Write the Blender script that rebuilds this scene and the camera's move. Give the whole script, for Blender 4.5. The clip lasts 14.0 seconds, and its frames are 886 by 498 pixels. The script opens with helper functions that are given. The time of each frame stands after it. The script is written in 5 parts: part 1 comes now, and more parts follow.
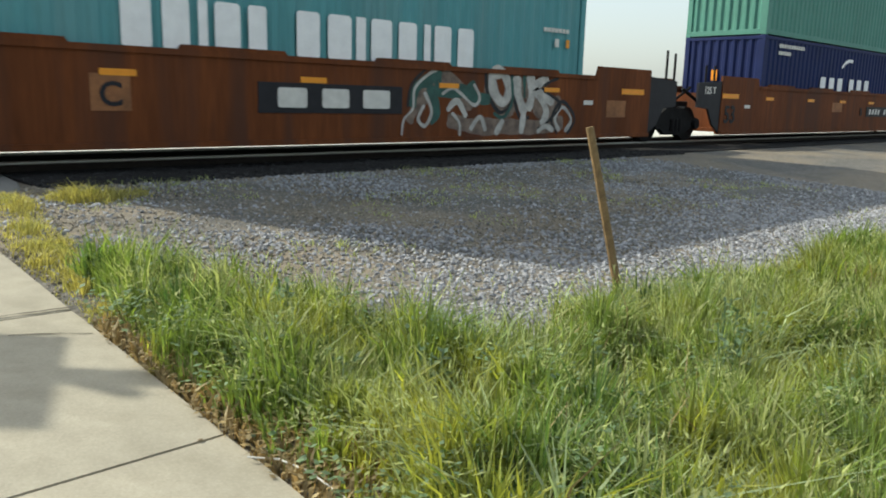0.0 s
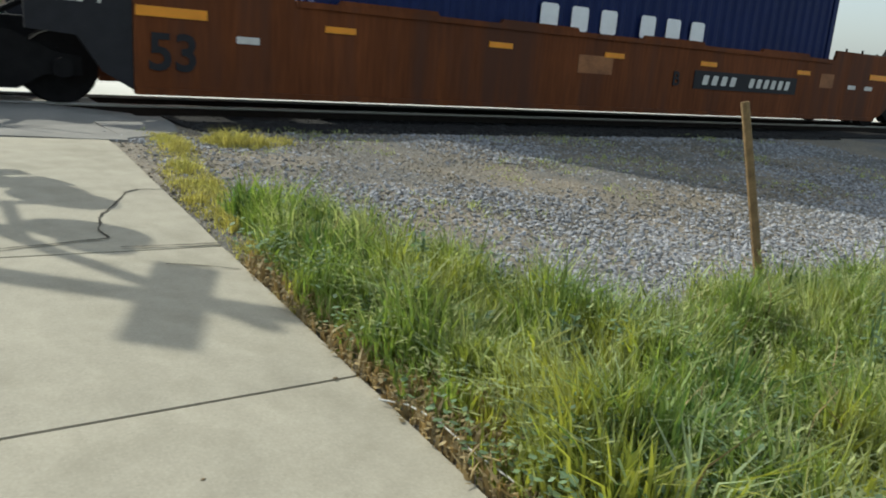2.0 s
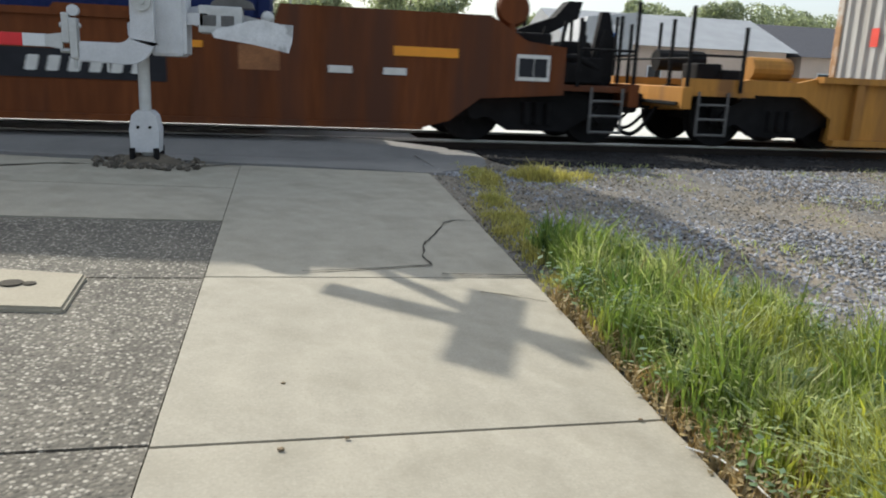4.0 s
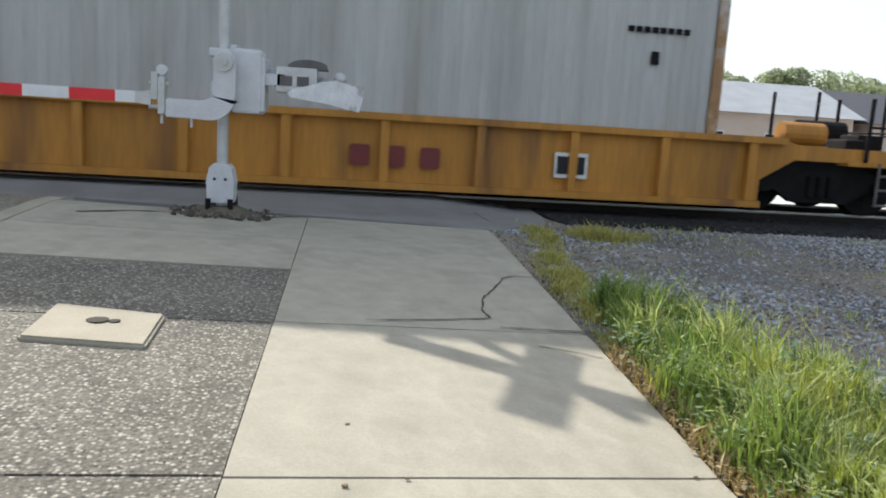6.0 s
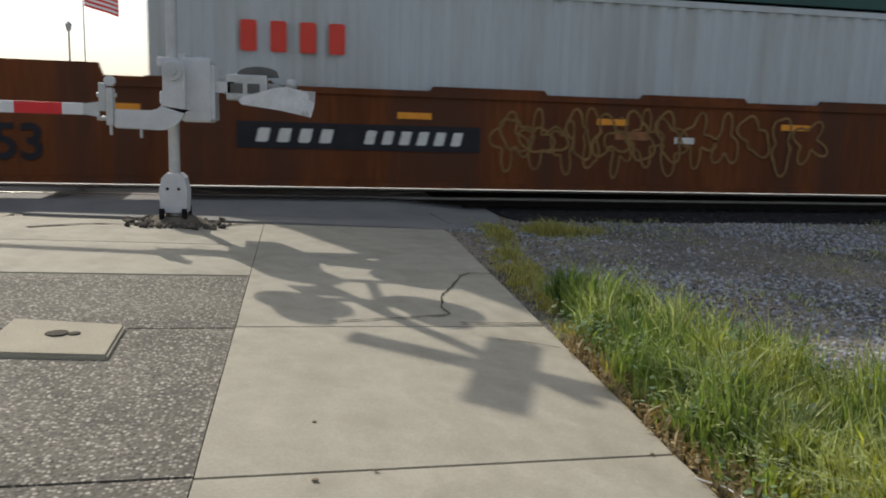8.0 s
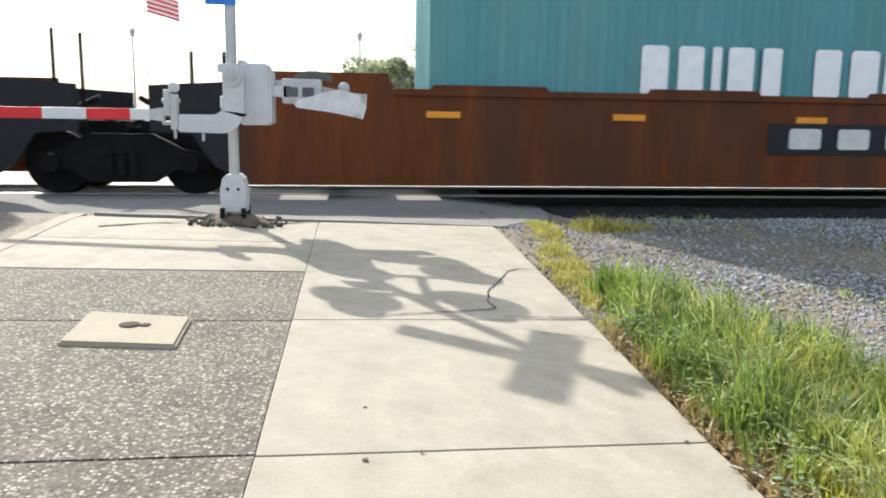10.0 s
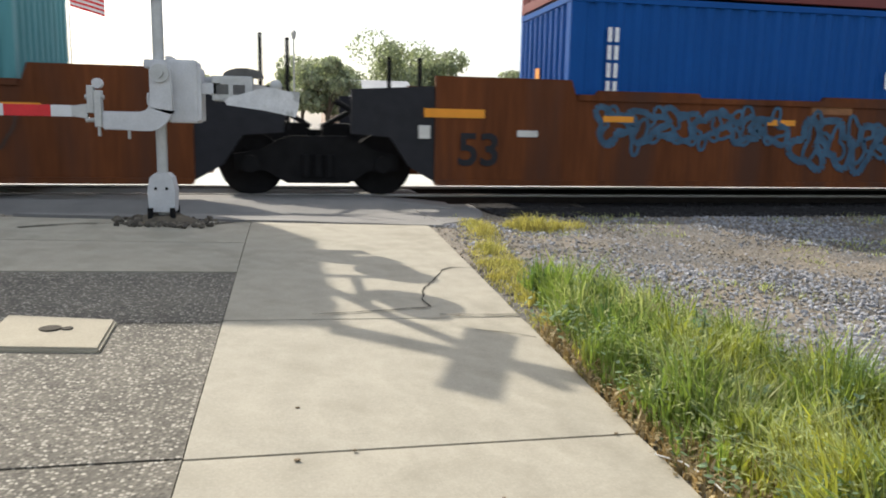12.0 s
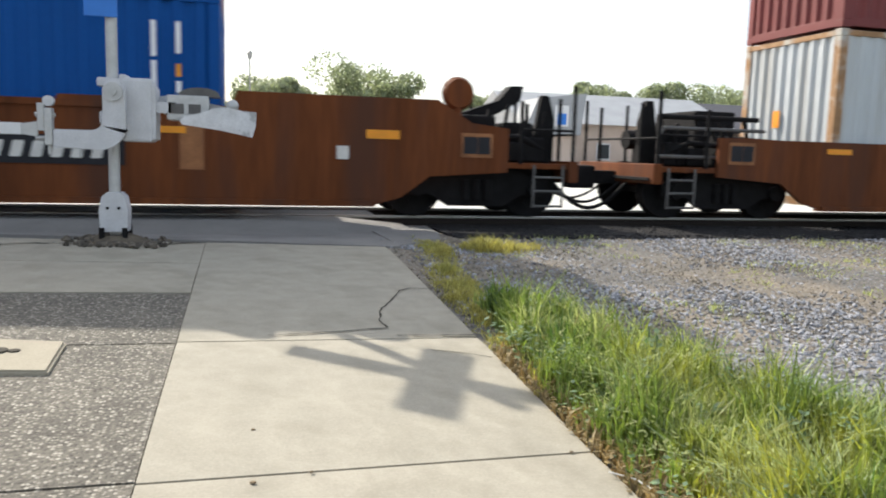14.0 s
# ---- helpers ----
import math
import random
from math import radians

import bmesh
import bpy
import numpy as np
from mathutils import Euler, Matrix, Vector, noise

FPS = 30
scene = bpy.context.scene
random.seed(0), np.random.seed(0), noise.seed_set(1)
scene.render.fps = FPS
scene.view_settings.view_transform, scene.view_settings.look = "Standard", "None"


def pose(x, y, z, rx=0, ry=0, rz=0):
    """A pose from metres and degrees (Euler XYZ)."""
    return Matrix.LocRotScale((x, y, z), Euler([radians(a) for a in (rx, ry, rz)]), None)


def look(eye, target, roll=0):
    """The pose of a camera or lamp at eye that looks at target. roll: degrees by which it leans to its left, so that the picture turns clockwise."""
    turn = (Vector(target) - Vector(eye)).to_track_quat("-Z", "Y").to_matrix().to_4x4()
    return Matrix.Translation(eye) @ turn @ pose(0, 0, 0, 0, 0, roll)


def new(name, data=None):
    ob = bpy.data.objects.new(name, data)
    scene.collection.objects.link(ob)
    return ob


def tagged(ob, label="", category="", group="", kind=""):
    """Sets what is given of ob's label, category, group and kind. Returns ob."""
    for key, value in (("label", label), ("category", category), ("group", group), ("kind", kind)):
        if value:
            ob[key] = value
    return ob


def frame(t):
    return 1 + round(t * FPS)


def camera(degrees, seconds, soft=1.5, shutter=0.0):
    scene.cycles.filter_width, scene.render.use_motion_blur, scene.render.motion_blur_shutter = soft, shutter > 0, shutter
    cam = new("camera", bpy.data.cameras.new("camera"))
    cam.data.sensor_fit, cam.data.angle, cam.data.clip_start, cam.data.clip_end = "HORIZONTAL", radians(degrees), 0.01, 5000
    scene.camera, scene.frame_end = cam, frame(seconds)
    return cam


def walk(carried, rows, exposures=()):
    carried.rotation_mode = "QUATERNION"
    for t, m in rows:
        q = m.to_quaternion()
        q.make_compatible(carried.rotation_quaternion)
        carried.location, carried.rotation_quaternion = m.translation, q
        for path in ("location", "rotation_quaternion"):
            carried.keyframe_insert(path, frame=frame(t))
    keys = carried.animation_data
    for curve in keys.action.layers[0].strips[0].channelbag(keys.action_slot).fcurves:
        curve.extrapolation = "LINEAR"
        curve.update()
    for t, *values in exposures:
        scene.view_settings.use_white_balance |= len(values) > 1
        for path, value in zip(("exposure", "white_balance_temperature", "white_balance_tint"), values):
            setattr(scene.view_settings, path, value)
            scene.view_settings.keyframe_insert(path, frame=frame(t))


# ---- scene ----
cam = camera(60.0, 14.0, soft=1.9, shutter=0.15)
# seconds, x, y, z, yaw to the left, pitch up, roll
ROWS = [
    (0.0, 0.622, -2.310, 1.148, -42.61, -11.05, 1.45),
    (0.5, 0.603, -2.300, 1.139, -39.99, -12.26, 3.43),
    (1.0, 0.590, -2.297, 1.134, -37.72, -13.05, 4.63),
    (1.5, 0.588, -2.281, 1.127, -36.44, -13.42, 4.60),
    (2.0, 0.565, -2.269, 1.116, -33.52, -13.92, 4.33),
    (2.5, 0.469, -2.285, 1.142, -26.06, -14.19, 5.24),
    (3.0, 0.453, -2.277, 1.141, -21.86, -14.07, 4.43),
    (3.5, 0.432, -2.288, 1.147, -17.80, -14.70, 3.37),
    (4.0, 0.430, -2.319, 1.176, -11.71, -13.02, 2.49),
    (4.2, 0.432, -2.336, 1.179, -12.28, -11.56, 1.88),
    (6.4, 0.372, -2.460, 1.180, -6.81, -8.34, 3.66),
    (6.5, 0.380, -2.456, 1.173, -7.85, -8.13, 3.99),
    (6.7, 0.353, -2.455, 1.159, -9.11, -11.59, 1.29),
    (7.0, 0.322, -2.420, 1.118, -7.51, -14.71, 2.27),
    (7.3, 0.334, -2.459, 1.135, -2.8, -15.4, 2.75),
    (7.5, 0.342, -2.486, 1.146, -3.30, -14.92, 2.98),
    (8.0, 0.361, -2.543, 1.170, -10.53, -8.62, 1.62),
    (8.3, 0.352, -2.588, 1.167, -7.4, -8.0, 1.7),
    (8.5, 0.346, -2.619, 1.164, -7.45, -8.78, 1.68),
    (8.7, 0.364, -2.645, 1.177, -6.96, -9.22, 0.25),
    (10.8, 0.378, -2.735, 1.196, -6.39, -8.04, 1.15),
    (11.0, 0.374, -2.731, 1.190, -7.43, -7.43, 1.77),
    (11.5, 0.392, -2.734, 1.196, -11.10, -6.86, 0.66),
    (12.0, 0.396, -2.731, 1.184, -11.24, -8.83, 1.09),
    (12.2, 0.390, -2.735, 1.186, -12.70, -9.1, 0.75),
    (12.5, 0.382, -2.739, 1.188, -11.13, -8.96, 0.40),
    (13.0, 0.389, -2.747, 1.185, -11.53, -9.41, 1.18),
    (13.5, 0.380, -2.740, 1.185, -12.28, -9.52, 1.76),
    (13.8, 0.382, -2.750, 1.185, -12.45, -7.5, 1.7),
    (14.0, 0.384, -2.759, 1.185, -14.49, -7.15, 1.68),
]
# seconds, stops, kelvin, tint
EXPOSURES = [
    (0.0, 0.09, 6550, 1), (0.6, 0.22, 6480, 1), (1.0, 0.22, 6450, 1), (1.5, 0.17, 6400, 0), (2.0, -0.19, 6250, 0), (2.6, -0.27, 6150, 1), (3.0, -0.09, 6220, 4), (4.0, 0.07, 6250, 7), (6.4, 0.37, 6200, 9), (7.0, 0.00, 6700, 11), (7.4, -0.26, 6600, 11), (7.9, -0.48, 6400, 9), (8.05, -0.41, 6350, 9), (8.3, 0.17, 6200, 9),
    (8.5, 0.32, 6150, 9), (10.8, 0.62, 6300, 9), (11.5, 0.57, 6350, 9), (12.0, 0.22, 6500, 9), (12.4, -0.08, 6500, 9), (12.9, 0.17, 6400, 9), (13.5, 0.47, 6300, 9), (14.0, 0.39, 6400, 9),
]
walk(cam, [(t, pose(x, y, z, 90 + pitch, 0, yaw) @ pose(0, 0, 0, 0, 0, roll)) for t, x, y, z, yaw, pitch, roll in ROWS], EXPOSURES)

# ---- light ----
SUN_ELEV, SUN_AZ = 40.7, -30.0          # azimuth from +y, to the left
world = bpy.data.worlds.new("sky")
scene.world = world
world.use_nodes = True
wn = world.node_tree.nodes
sky = wn.new("ShaderNodeTexSky")
sky.sky_type, sky.sun_disc = "NISHITA", False
sky.sun_elevation, sky.sun_rotation = radians(SUN_ELEV), radians(SUN_AZ)
sky.dust_density, sky.air_density, sky.ozone_density = 3.5, 1.0, 0.8
wn["Background"].inputs["Strength"].default_value = 0.12
world.node_tree.links.new(sky.outputs["Color"], wn["Background"].inputs["Color"])
# bright milky haze over the whole sky
haze = wn.new("ShaderNodeBackground")
haze.inputs["Color"].default_value, haze.inputs["Strength"].default_value = (0.92, 0.965, 1.0, 1), 0.44
both = wn.new("ShaderNodeAddShader")
world.node_tree.links.new(wn["Background"].outputs[0], both.inputs[0])
world.node_tree.links.new(haze.outputs[0], both.inputs[1])
world.node_tree.links.new(both.outputs[0], wn["World Output"].inputs["Surface"])
sun = new("sun", bpy.data.lights.new("sun", "SUN"))
sun.data.energy, sun.data.angle, sun.data.color = 5.0, radians(0.6), (1.0, 0.93, 0.82)
TO_SUN = Vector((math.sin(radians(SUN_AZ)) * math.cos(radians(SUN_ELEV)), math.cos(radians(SUN_AZ)) * math.cos(radians(SUN_ELEV)), math.sin(radians(SUN_ELEV))))
sun.matrix_basis = look(TO_SUN * 60, (0, 0, 0))


# ---- materials ----
def material(name, color, rough=0.7, metal=0.0, vary=0.15, scale=6.0, bump=0.15, fine=60.0, stain=None, stain_scale=2.0, stain_low=0.5, stain_high=0.68, emit=None, island=0.0, per_object=0.0, streak=False, spec=0.4):
    """A surface with coarse and fine colour variation, optional stains, and a fine relief."""
    m = bpy.data.materials.new(name)
    m.use_nodes = True
    nt = m.node_tree
    bs = nt.nodes["Principled BSDF"]
    bs.inputs["Roughness"].default_value, bs.inputs["Metallic"].default_value, bs.inputs["Specular IOR Level"].default_value = rough, metal, spec
    co = nt.nodes.new("ShaderNodeTexCoord")
    mp = nt.nodes.new("ShaderNodeMapping")
    nt.links.new(co.outputs["Object"], mp.inputs["Vector"])
    if streak:
        mp.inputs["Scale"].default_value = (1, 1, 0.12)
    def noise_tex(s, detail=6.0):
        n = nt.nodes.new("ShaderNodeTexNoise")
        n.inputs["Scale"].default_value, n.inputs["Detail"].default_value = s, detail
        nt.links.new(mp.outputs["Vector"], n.inputs["Vector"])
        return n.outputs["Fac"]
    def ramp(src, lo, hi, a, b):
        r = nt.nodes.new("ShaderNodeMapRange")
        for k, v in zip((1, 2, 3, 4), (lo, hi, a, b)):
            r.inputs[k].default_value = v
        nt.links.new(src, r.inputs[0])
        return r.outputs[0]
    def mix(fac, a, b, kind="MIX"):
        x = nt.nodes.new("ShaderNodeMix")
        x.data_type, x.blend_type = "RGBA", kind
        for sock, v in ((x.inputs[0], fac), (x.inputs[6], a), (x.inputs[7], b)):
            if isinstance(v, (tuple, float, int)):
                sock.default_value = (*v, 1) if isinstance(v, tuple) else v
            else:
                nt.links.new(v, sock)
        return x.outputs[2]
    def scaled(src, value):
        h = nt.nodes.new("ShaderNodeHueSaturation")
        nt.links.new(src, h.inputs["Color"])
        nt.links.new(value, h.inputs["Value"])
        return h.outputs["Color"]
    rgb = nt.nodes.new("ShaderNodeRGB")
    rgb.outputs[0].default_value = (*color, 1)
    col = scaled(rgb.outputs[0], ramp(noise_tex(scale), 0.3, 0.7, 1 - vary, 1 + vary))
    col = scaled(col, ramp(noise_tex(fine, 3.0), 0.3, 0.7, 1 - vary * 0.6, 1 + vary * 0.6))
    if stain:
        col = mix(ramp(noise_tex(stain_scale, 8.0), stain_low, stain_high, 0.0, 1.0), col, stain)
    if island:
        ge = nt.nodes.new("ShaderNodeNewGeometry")
        col = scaled(col, ramp(ge.outputs["Random Per Island"], 0, 1, 1 - island, 1 + island))
    if per_object:
        oi = nt.nodes.new("ShaderNodeObjectInfo")
        col = scaled(col, ramp(oi.outputs["Random"], 0, 1, 1 - per_object, 1 + per_object))
    nt.links.new(col, bs.inputs["Base Color"])
    if bump:
        bp = nt.nodes.new("ShaderNodeBump")
        bp.inputs["Strength"].default_value, bp.inputs["Distance"].default_value = bump, 0.01
        nt.links.new(noise_tex(fine, 4.0), bp.inputs["Height"])
        nt.links.new(bp.outputs["Normal"], bs.inputs["Normal"])
    if emit:
        bs.inputs["Emission Color"].default_value, bs.inputs["Emission Strength"].default_value = (*color, 1), emit
    return m


KERB = material("kerb_concrete", (0.32, 0.285, 0.215), 0.9, vary=0.12, scale=3, fine=70, bump=0.3)
DIRT = material("dark_dirt", (0.11, 0.09, 0.065), 0.95, vary=0.3, scale=9, fine=60, bump=0.6)
JOINT = material("joint_dirt", (0.05, 0.042, 0.03), 0.95, vary=0.3)
STONE = material("pale_ballast_stone", (0.27, 0.272, 0.287), 0.9, vary=0.1, island=0.45, bump=0.2)
# track ballast: oil, plus the shade under the train put into the colour
OIL_SHADE_STONE = material("oil_and_shade_dark_stone", (0.03, 0.029, 0.029), 0.9, vary=0.2, island=0.5, bump=0.2, spec=0.2)
OIL_SHADE_BED = material("oil_and_shade_dark_bed", (0.02, 0.019, 0.019), 0.95, vary=0.3, scale=6, fine=45, bump=0.9, spec=0.15)
SOIL = material("dry_soil", (0.19, 0.14, 0.085), 0.95, vary=0.3, scale=7, fine=70, bump=0.6)
CAR_BROWN = material("oxide_brown_car_paint", (0.128, 0.039, 0.012), 0.7, vary=0.3, scale=1.5, fine=14, bump=0.1, stain=(0.085, 0.034, 0.019), stain_scale=1.9, stain_low=0.46, stain_high=0.66, spec=0.15, streak=True)
CAR_YELLOW = material("weathered_yellow_car_paint", (0.39, 0.175, 0.025), 0.65, vary=0.2, scale=1.4, fine=24, bump=0.1, stain=(0.2, 0.09, 0.025), stain_scale=1.8, stain_low=0.55, streak=True)
GRIME = material("black_grimy_steel", (0.009, 0.0085, 0.009), 0.8, vary=0.3, scale=6, bump=0.3, spec=0.15)
BLACK_PAINT = material("black_paint", (0.016, 0.016, 0.02), 0.6, vary=0.2, spec=0.25)
PALE_PAINT = material("off_white_lettering", (0.62, 0.6, 0.56), 0.7, vary=0.08, scale=9)
WHITE_PAINT = material("white_lettering", (0.8, 0.8, 0.8), 0.6, vary=0.05)
AMBER = material("amber_reflective_strip", (0.75, 0.28, 0.01), 0.4, vary=0.08)
RAIL = material("rail_steel", (0.022, 0.017, 0.014), 0.8, vary=0.2, spec=0.2)
LADDER = material("dull_ladder_grey", (0.1, 0.096, 0.092), 0.6, vary=0.2)
RAIL_TOP = material("polished_railhead", (0.3, 0.29, 0.275), 0.32, metal=1.0, vary=0.1)
TIE = material("creosoted_tie", (0.02, 0.016, 0.014), 0.9, vary=0.3, spec=0.2)
ALUMINIUM = material("dull_aluminium", (0.46, 0.46, 0.45), 0.5, metal=0.35, vary=0.1, scale=8)
SIGNAL_GREY = material("silver_grey_signal_paint", (0.52, 0.52, 0.53), 0.55, vary=0.09, scale=7)
SIGN_BLUE = material("blue_sign_face", (0.03, 0.17, 0.55), 0.5, vary=0.06)
RED = material("red_reflective_band", (0.6, 0.02, 0.025), 0.45, vary=0.08)
BAND_WHITE = material("white_reflective_band", (0.62, 0.62, 0.62), 0.45, vary=0.06)
POST_WOOD = material("weathered_stake", (0.2, 0.13, 0.06), 0.85, vary=0.25, scale=12, bump=0.4)


def pebbled(name, dark, light, size, speck=0.5, relief=0.7, knee=0.72, **grain):
    """Small stones of many tones set in a darker matrix."""
    m = material(name, dark, 0.85, bump=0.0, **{"vary": 0.25, "scale": 1.2, "fine": 30, **grain})
    nt = m.node_tree
    bs = nt.nodes["Principled BSDF"]
    base = bs.inputs["Base Color"].links[0].from_socket
    co = nt.nodes.new("ShaderNodeTexCoord")
    vo = nt.nodes.new("ShaderNodeTexVoronoi")
    vo.inputs["Scale"].default_value = size
    nt.links.new(co.outputs["Object"], vo.inputs["Vector"])
    sp = nt.nodes.new("ShaderNodeSeparateColor")
    nt.links.new(vo.outputs["Color"], sp.inputs[0])
    rp = nt.nodes.new("ShaderNodeValToRGB")
    rp.color_ramp.elements[0].position, rp.color_ramp.elements[0].color = 0.0, (*[c * 0.45 for c in dark], 1)
    rp.color_ramp.elements[1].position, rp.color_ramp.elements[1].color = 1.0, (*light, 1)
    e = rp.color_ramp.elements.new(knee)
    e.color = (*[c * 1.5 for c in dark], 1)
    nt.links.new(sp.outputs[0], rp.inputs[0])
    mr = nt.nodes.new("ShaderNodeMapRange")
    for k, v in zip((1, 2, 3, 4), (0.35, 0.62, speck, 0.0)):
        mr.inputs[k].default_value = v
    nt.links.new(vo.outputs["Distance"], mr.inputs[0])
    mx = nt.nodes.new("ShaderNodeMix")
    mx.data_type = "RGBA"
    nt.links.new(mr.outputs[0], mx.inputs[0])
    nt.links.new(base, mx.inputs[6])
    nt.links.new(rp.outputs[0], mx.inputs[7])
    nt.links.new(mx.outputs[2], bs.inputs["Base Color"])
    bp = nt.nodes.new("ShaderNodeBump")
    bp.inputs["Strength"].default_value, bp.inputs["Distance"].default_value, bp.invert = relief, 0.006, True
    nt.links.new(vo.outputs["Distance"], bp.inputs["Height"])
    nt.links.new(bp.outputs["Normal"], bs.inputs["Normal"])
    return m


def leaf_material(name, color, light, through_light=0.45, **grain):
    """Thin green leaf: lets part of the light pass, varies from blade to blade."""
    m = material(name, color, 0.6, **{"vary": 0.15, "scale": 3, "bump": 0.0, "island": 0.4, **grain})
    nt = m.node_tree
    bs, out = nt.nodes["Principled BSDF"], nt.nodes["Material Output"]
    col = bs.inputs["Base Color"].links[0].from_socket
    tr = nt.nodes.new("ShaderNodeBsdfTranslucent")
    mx = nt.nodes.new("ShaderNodeMix")
    mx.data_type, mx.blend_type = "RGBA", "MULTIPLY"
    mx.inputs[0].default_value = 1.0
    mx.inputs[7].default_value = (*light, 1)
    nt.links.new(col, mx.inputs[6])
    nt.links.new(mx.outputs[2], tr.inputs["Color"])
    ms = nt.nodes.new("ShaderNodeMixShader")
    ms.inputs[0].default_value = through_light
    nt.links.new(bs.outputs[0], ms.inputs[1])
    nt.links.new(tr.outputs[0], ms.inputs[2])
    nt.links.new(ms.outputs[0], out.inputs["Surface"])
    return m


BALLAST = pebbled("gravel_bed", (0.1, 0.094, 0.085), (0.32, 0.31, 0.3), 34.0, 0.75, 0.8, vary=0.3, scale=2.2, fine=25, stain=(0.2, 0.163, 0.115), stain_scale=0.6, stain_low=0.42, stain_high=0.58)
CONCRETE = pebbled("pale_concrete", (0.318, 0.29, 0.229), (0.44, 0.41, 0.34), 80.0, 0.12, 0.12, vary=0.09, scale=7.0, fine=90, stain=(0.255, 0.232, 0.18), stain_scale=3.4, stain_low=0.5, stain_high=0.72)
AGGREGATE = pebbled("exposed_aggregate", (0.108, 0.097, 0.077), (0.43, 0.4, 0.335), 58.0, 0.9, 1.0, knee=0.55, vary=0.3, scale=3.0)
GRASS = leaf_material("grass_green", (0.155, 0.215, 0.062), (1.75, 1.75, 0.85), 0.42, vary=0.25, scale=1.6, stain=(0.27, 0.275, 0.06), stain_scale=1.3, stain_low=0.48, stain_high=0.62)
GRASS_PALE = leaf_material("grass_pale_green", (0.35, 0.385, 0.17), (1.35, 1.35, 0.9))
YELLOW_WEED = leaf_material("yellowing_weed", (0.4, 0.37, 0.13), (1.3, 1.25, 0.75), stain=(0.33, 0.33, 0.11), stain_scale=3.0)
STRAW = leaf_material("dry_straw", (0.3, 0.235, 0.12), (1.2, 1.0, 0.7), 0.3)
WEED_LEAF = leaf_material("grey_green_leaf", (0.15, 0.215, 0.12), (1.3, 1.5, 0.9), 0.35)
TREE_LEAF = leaf_material("tree_leaf", (0.27, 0.3, 0.2), (1.3, 1.35, 0.95))
GRASS_BROAD = leaf_material("broad_blue_green_blade", (0.3, 0.36, 0.2), (1.3, 1.4, 0.9), 0.4)
GRASS_DARK = leaf_material("grass_deep_green", (0.085, 0.14, 0.045), (1.5, 1.7, 0.9), 0.4)
BARK = material("tree_bark", (0.09, 0.07, 0.05), 0.9, vary=0.25, bump=0.4)


# ---- mesh helpers ----
def bx(bm, x0, x1, y0, y1, z0, z1, bevel=0.0):
    """A box, its edges bevelled if wanted."""
    vs = bmesh.ops.create_cube(bm, size=1.0)["verts"]
    for v in vs:
        v.co = Vector(((x0 + x1) / 2 + v.co.x * (x1 - x0), (y0 + y1) / 2 + v.co.y * (y1 - y0), (z0 + z1) / 2 + v.co.z * (z1 - z0)))
    if bevel:
        bmesh.ops.bevel(bm, geom=list({e for v in vs for e in v.link_edges}), offset=bevel, segments=2, affect="EDGES", profile=0.6)
    return bm


def cyl(bm, a, b, r, r2=None, n=14):
    """A closed cylinder or cone from a to b."""
    a, b = Vector(a), Vector(b)
    m = Matrix.Translation((a + b) / 2) @ (b - a).to_track_quat("Z", "Y").to_matrix().to_4x4()
    bmesh.ops.create_cone(bm, cap_ends=True, segments=n, radius1=r, radius2=r if r2 is None else r2, depth=(b - a).length, matrix=m)
    return bm


def prism(bm, outline, y0, y1):
    """An outline in x and z, drawn out from y0 to y1."""
    front = [bm.verts.new((x, y0, z)) for x, z in outline]
    back = [bm.verts.new((x, y1, z)) for x, z in outline]
    bm.faces.new(front)
    bm.faces.new(back[::-1])
    for i in range(len(front)):
        j = (i + 1) % len(front)
        bm.faces.new((front[j], front[i], back[i], back[j]))
    return bm


def tube(bm, points, r, n=8):
    """A bent round bar through points."""
    if len(points) == 2:
        cyl(bm, points[0], points[1], r, n=n)
        return bm
    ps = [Vector(p) for p in points]
    rings = []
    for i, p in enumerate(ps):
        d = (ps[min(i + 1, len(ps) - 1)] - ps[max(i - 1, 0)]).normalized()
        u = d.orthogonal().normalized() if i == 0 else (u - d * u.dot(d)).normalized()
        w = d.cross(u)
        rings.append([bm.verts.new(p + r * (math.cos(6.28319 * k / n) * u + math.sin(6.28319 * k / n) * w)) for k in range(n)])
    for q0, q1 in zip(rings, rings[1:]):
        for k in range(n):
            bm.faces.new((q0[k], q0[(k + 1) % n], q1[(k + 1) % n], q1[k]))
    bm.faces.new(rings[0][::-1])
    bm.faces.new(rings[-1])
    return bm


def mesh_of(name, bm, mat, smooth=False):
    bmesh.ops.recalc_face_normals(bm, faces=bm.faces)
    me = bpy.data.meshes.new(name)
    bm.to_mesh(me)
    bm.free()
    for m in mat if isinstance(mat, (list, tuple)) else [mat]:
        me.materials.append(m)
    if smooth:
        for p in me.polygons:
            p.use_smooth = True
    return me


def part(name, bm, mat, parent, label="", smooth=False):
    ob = new(name, mesh_of(name, bm, mat, smooth))
    ob.parent = parent
    if label:
        tagged(ob, label)
    return ob


def thing(name, label, category, group="", at=None, bm=None, mat=None, kind="", smooth=False):
    ob = new(name, mesh_of(name, bm, mat, smooth) if bm else None)
    if at is not None:
        ob.matrix_basis = at
    return tagged(ob, label, category, group, kind)


def sheet_mesh(name, quads, mat):
    """A mesh from lists of vertices and faces."""
    me = bpy.data.meshes.new(name)
    me.from_pydata(quads[0], [], quads[1])
    me.materials.append(mat)
    return me


# ---- the lie of the land ----
RAIL_Z, TRACK_Y = 0.25, 9.10


def smooth(a, b, v):
    k = min(1.0, max(0.0, (v - a) / (b - a)))
    return k * k * (3 - 2 * k)


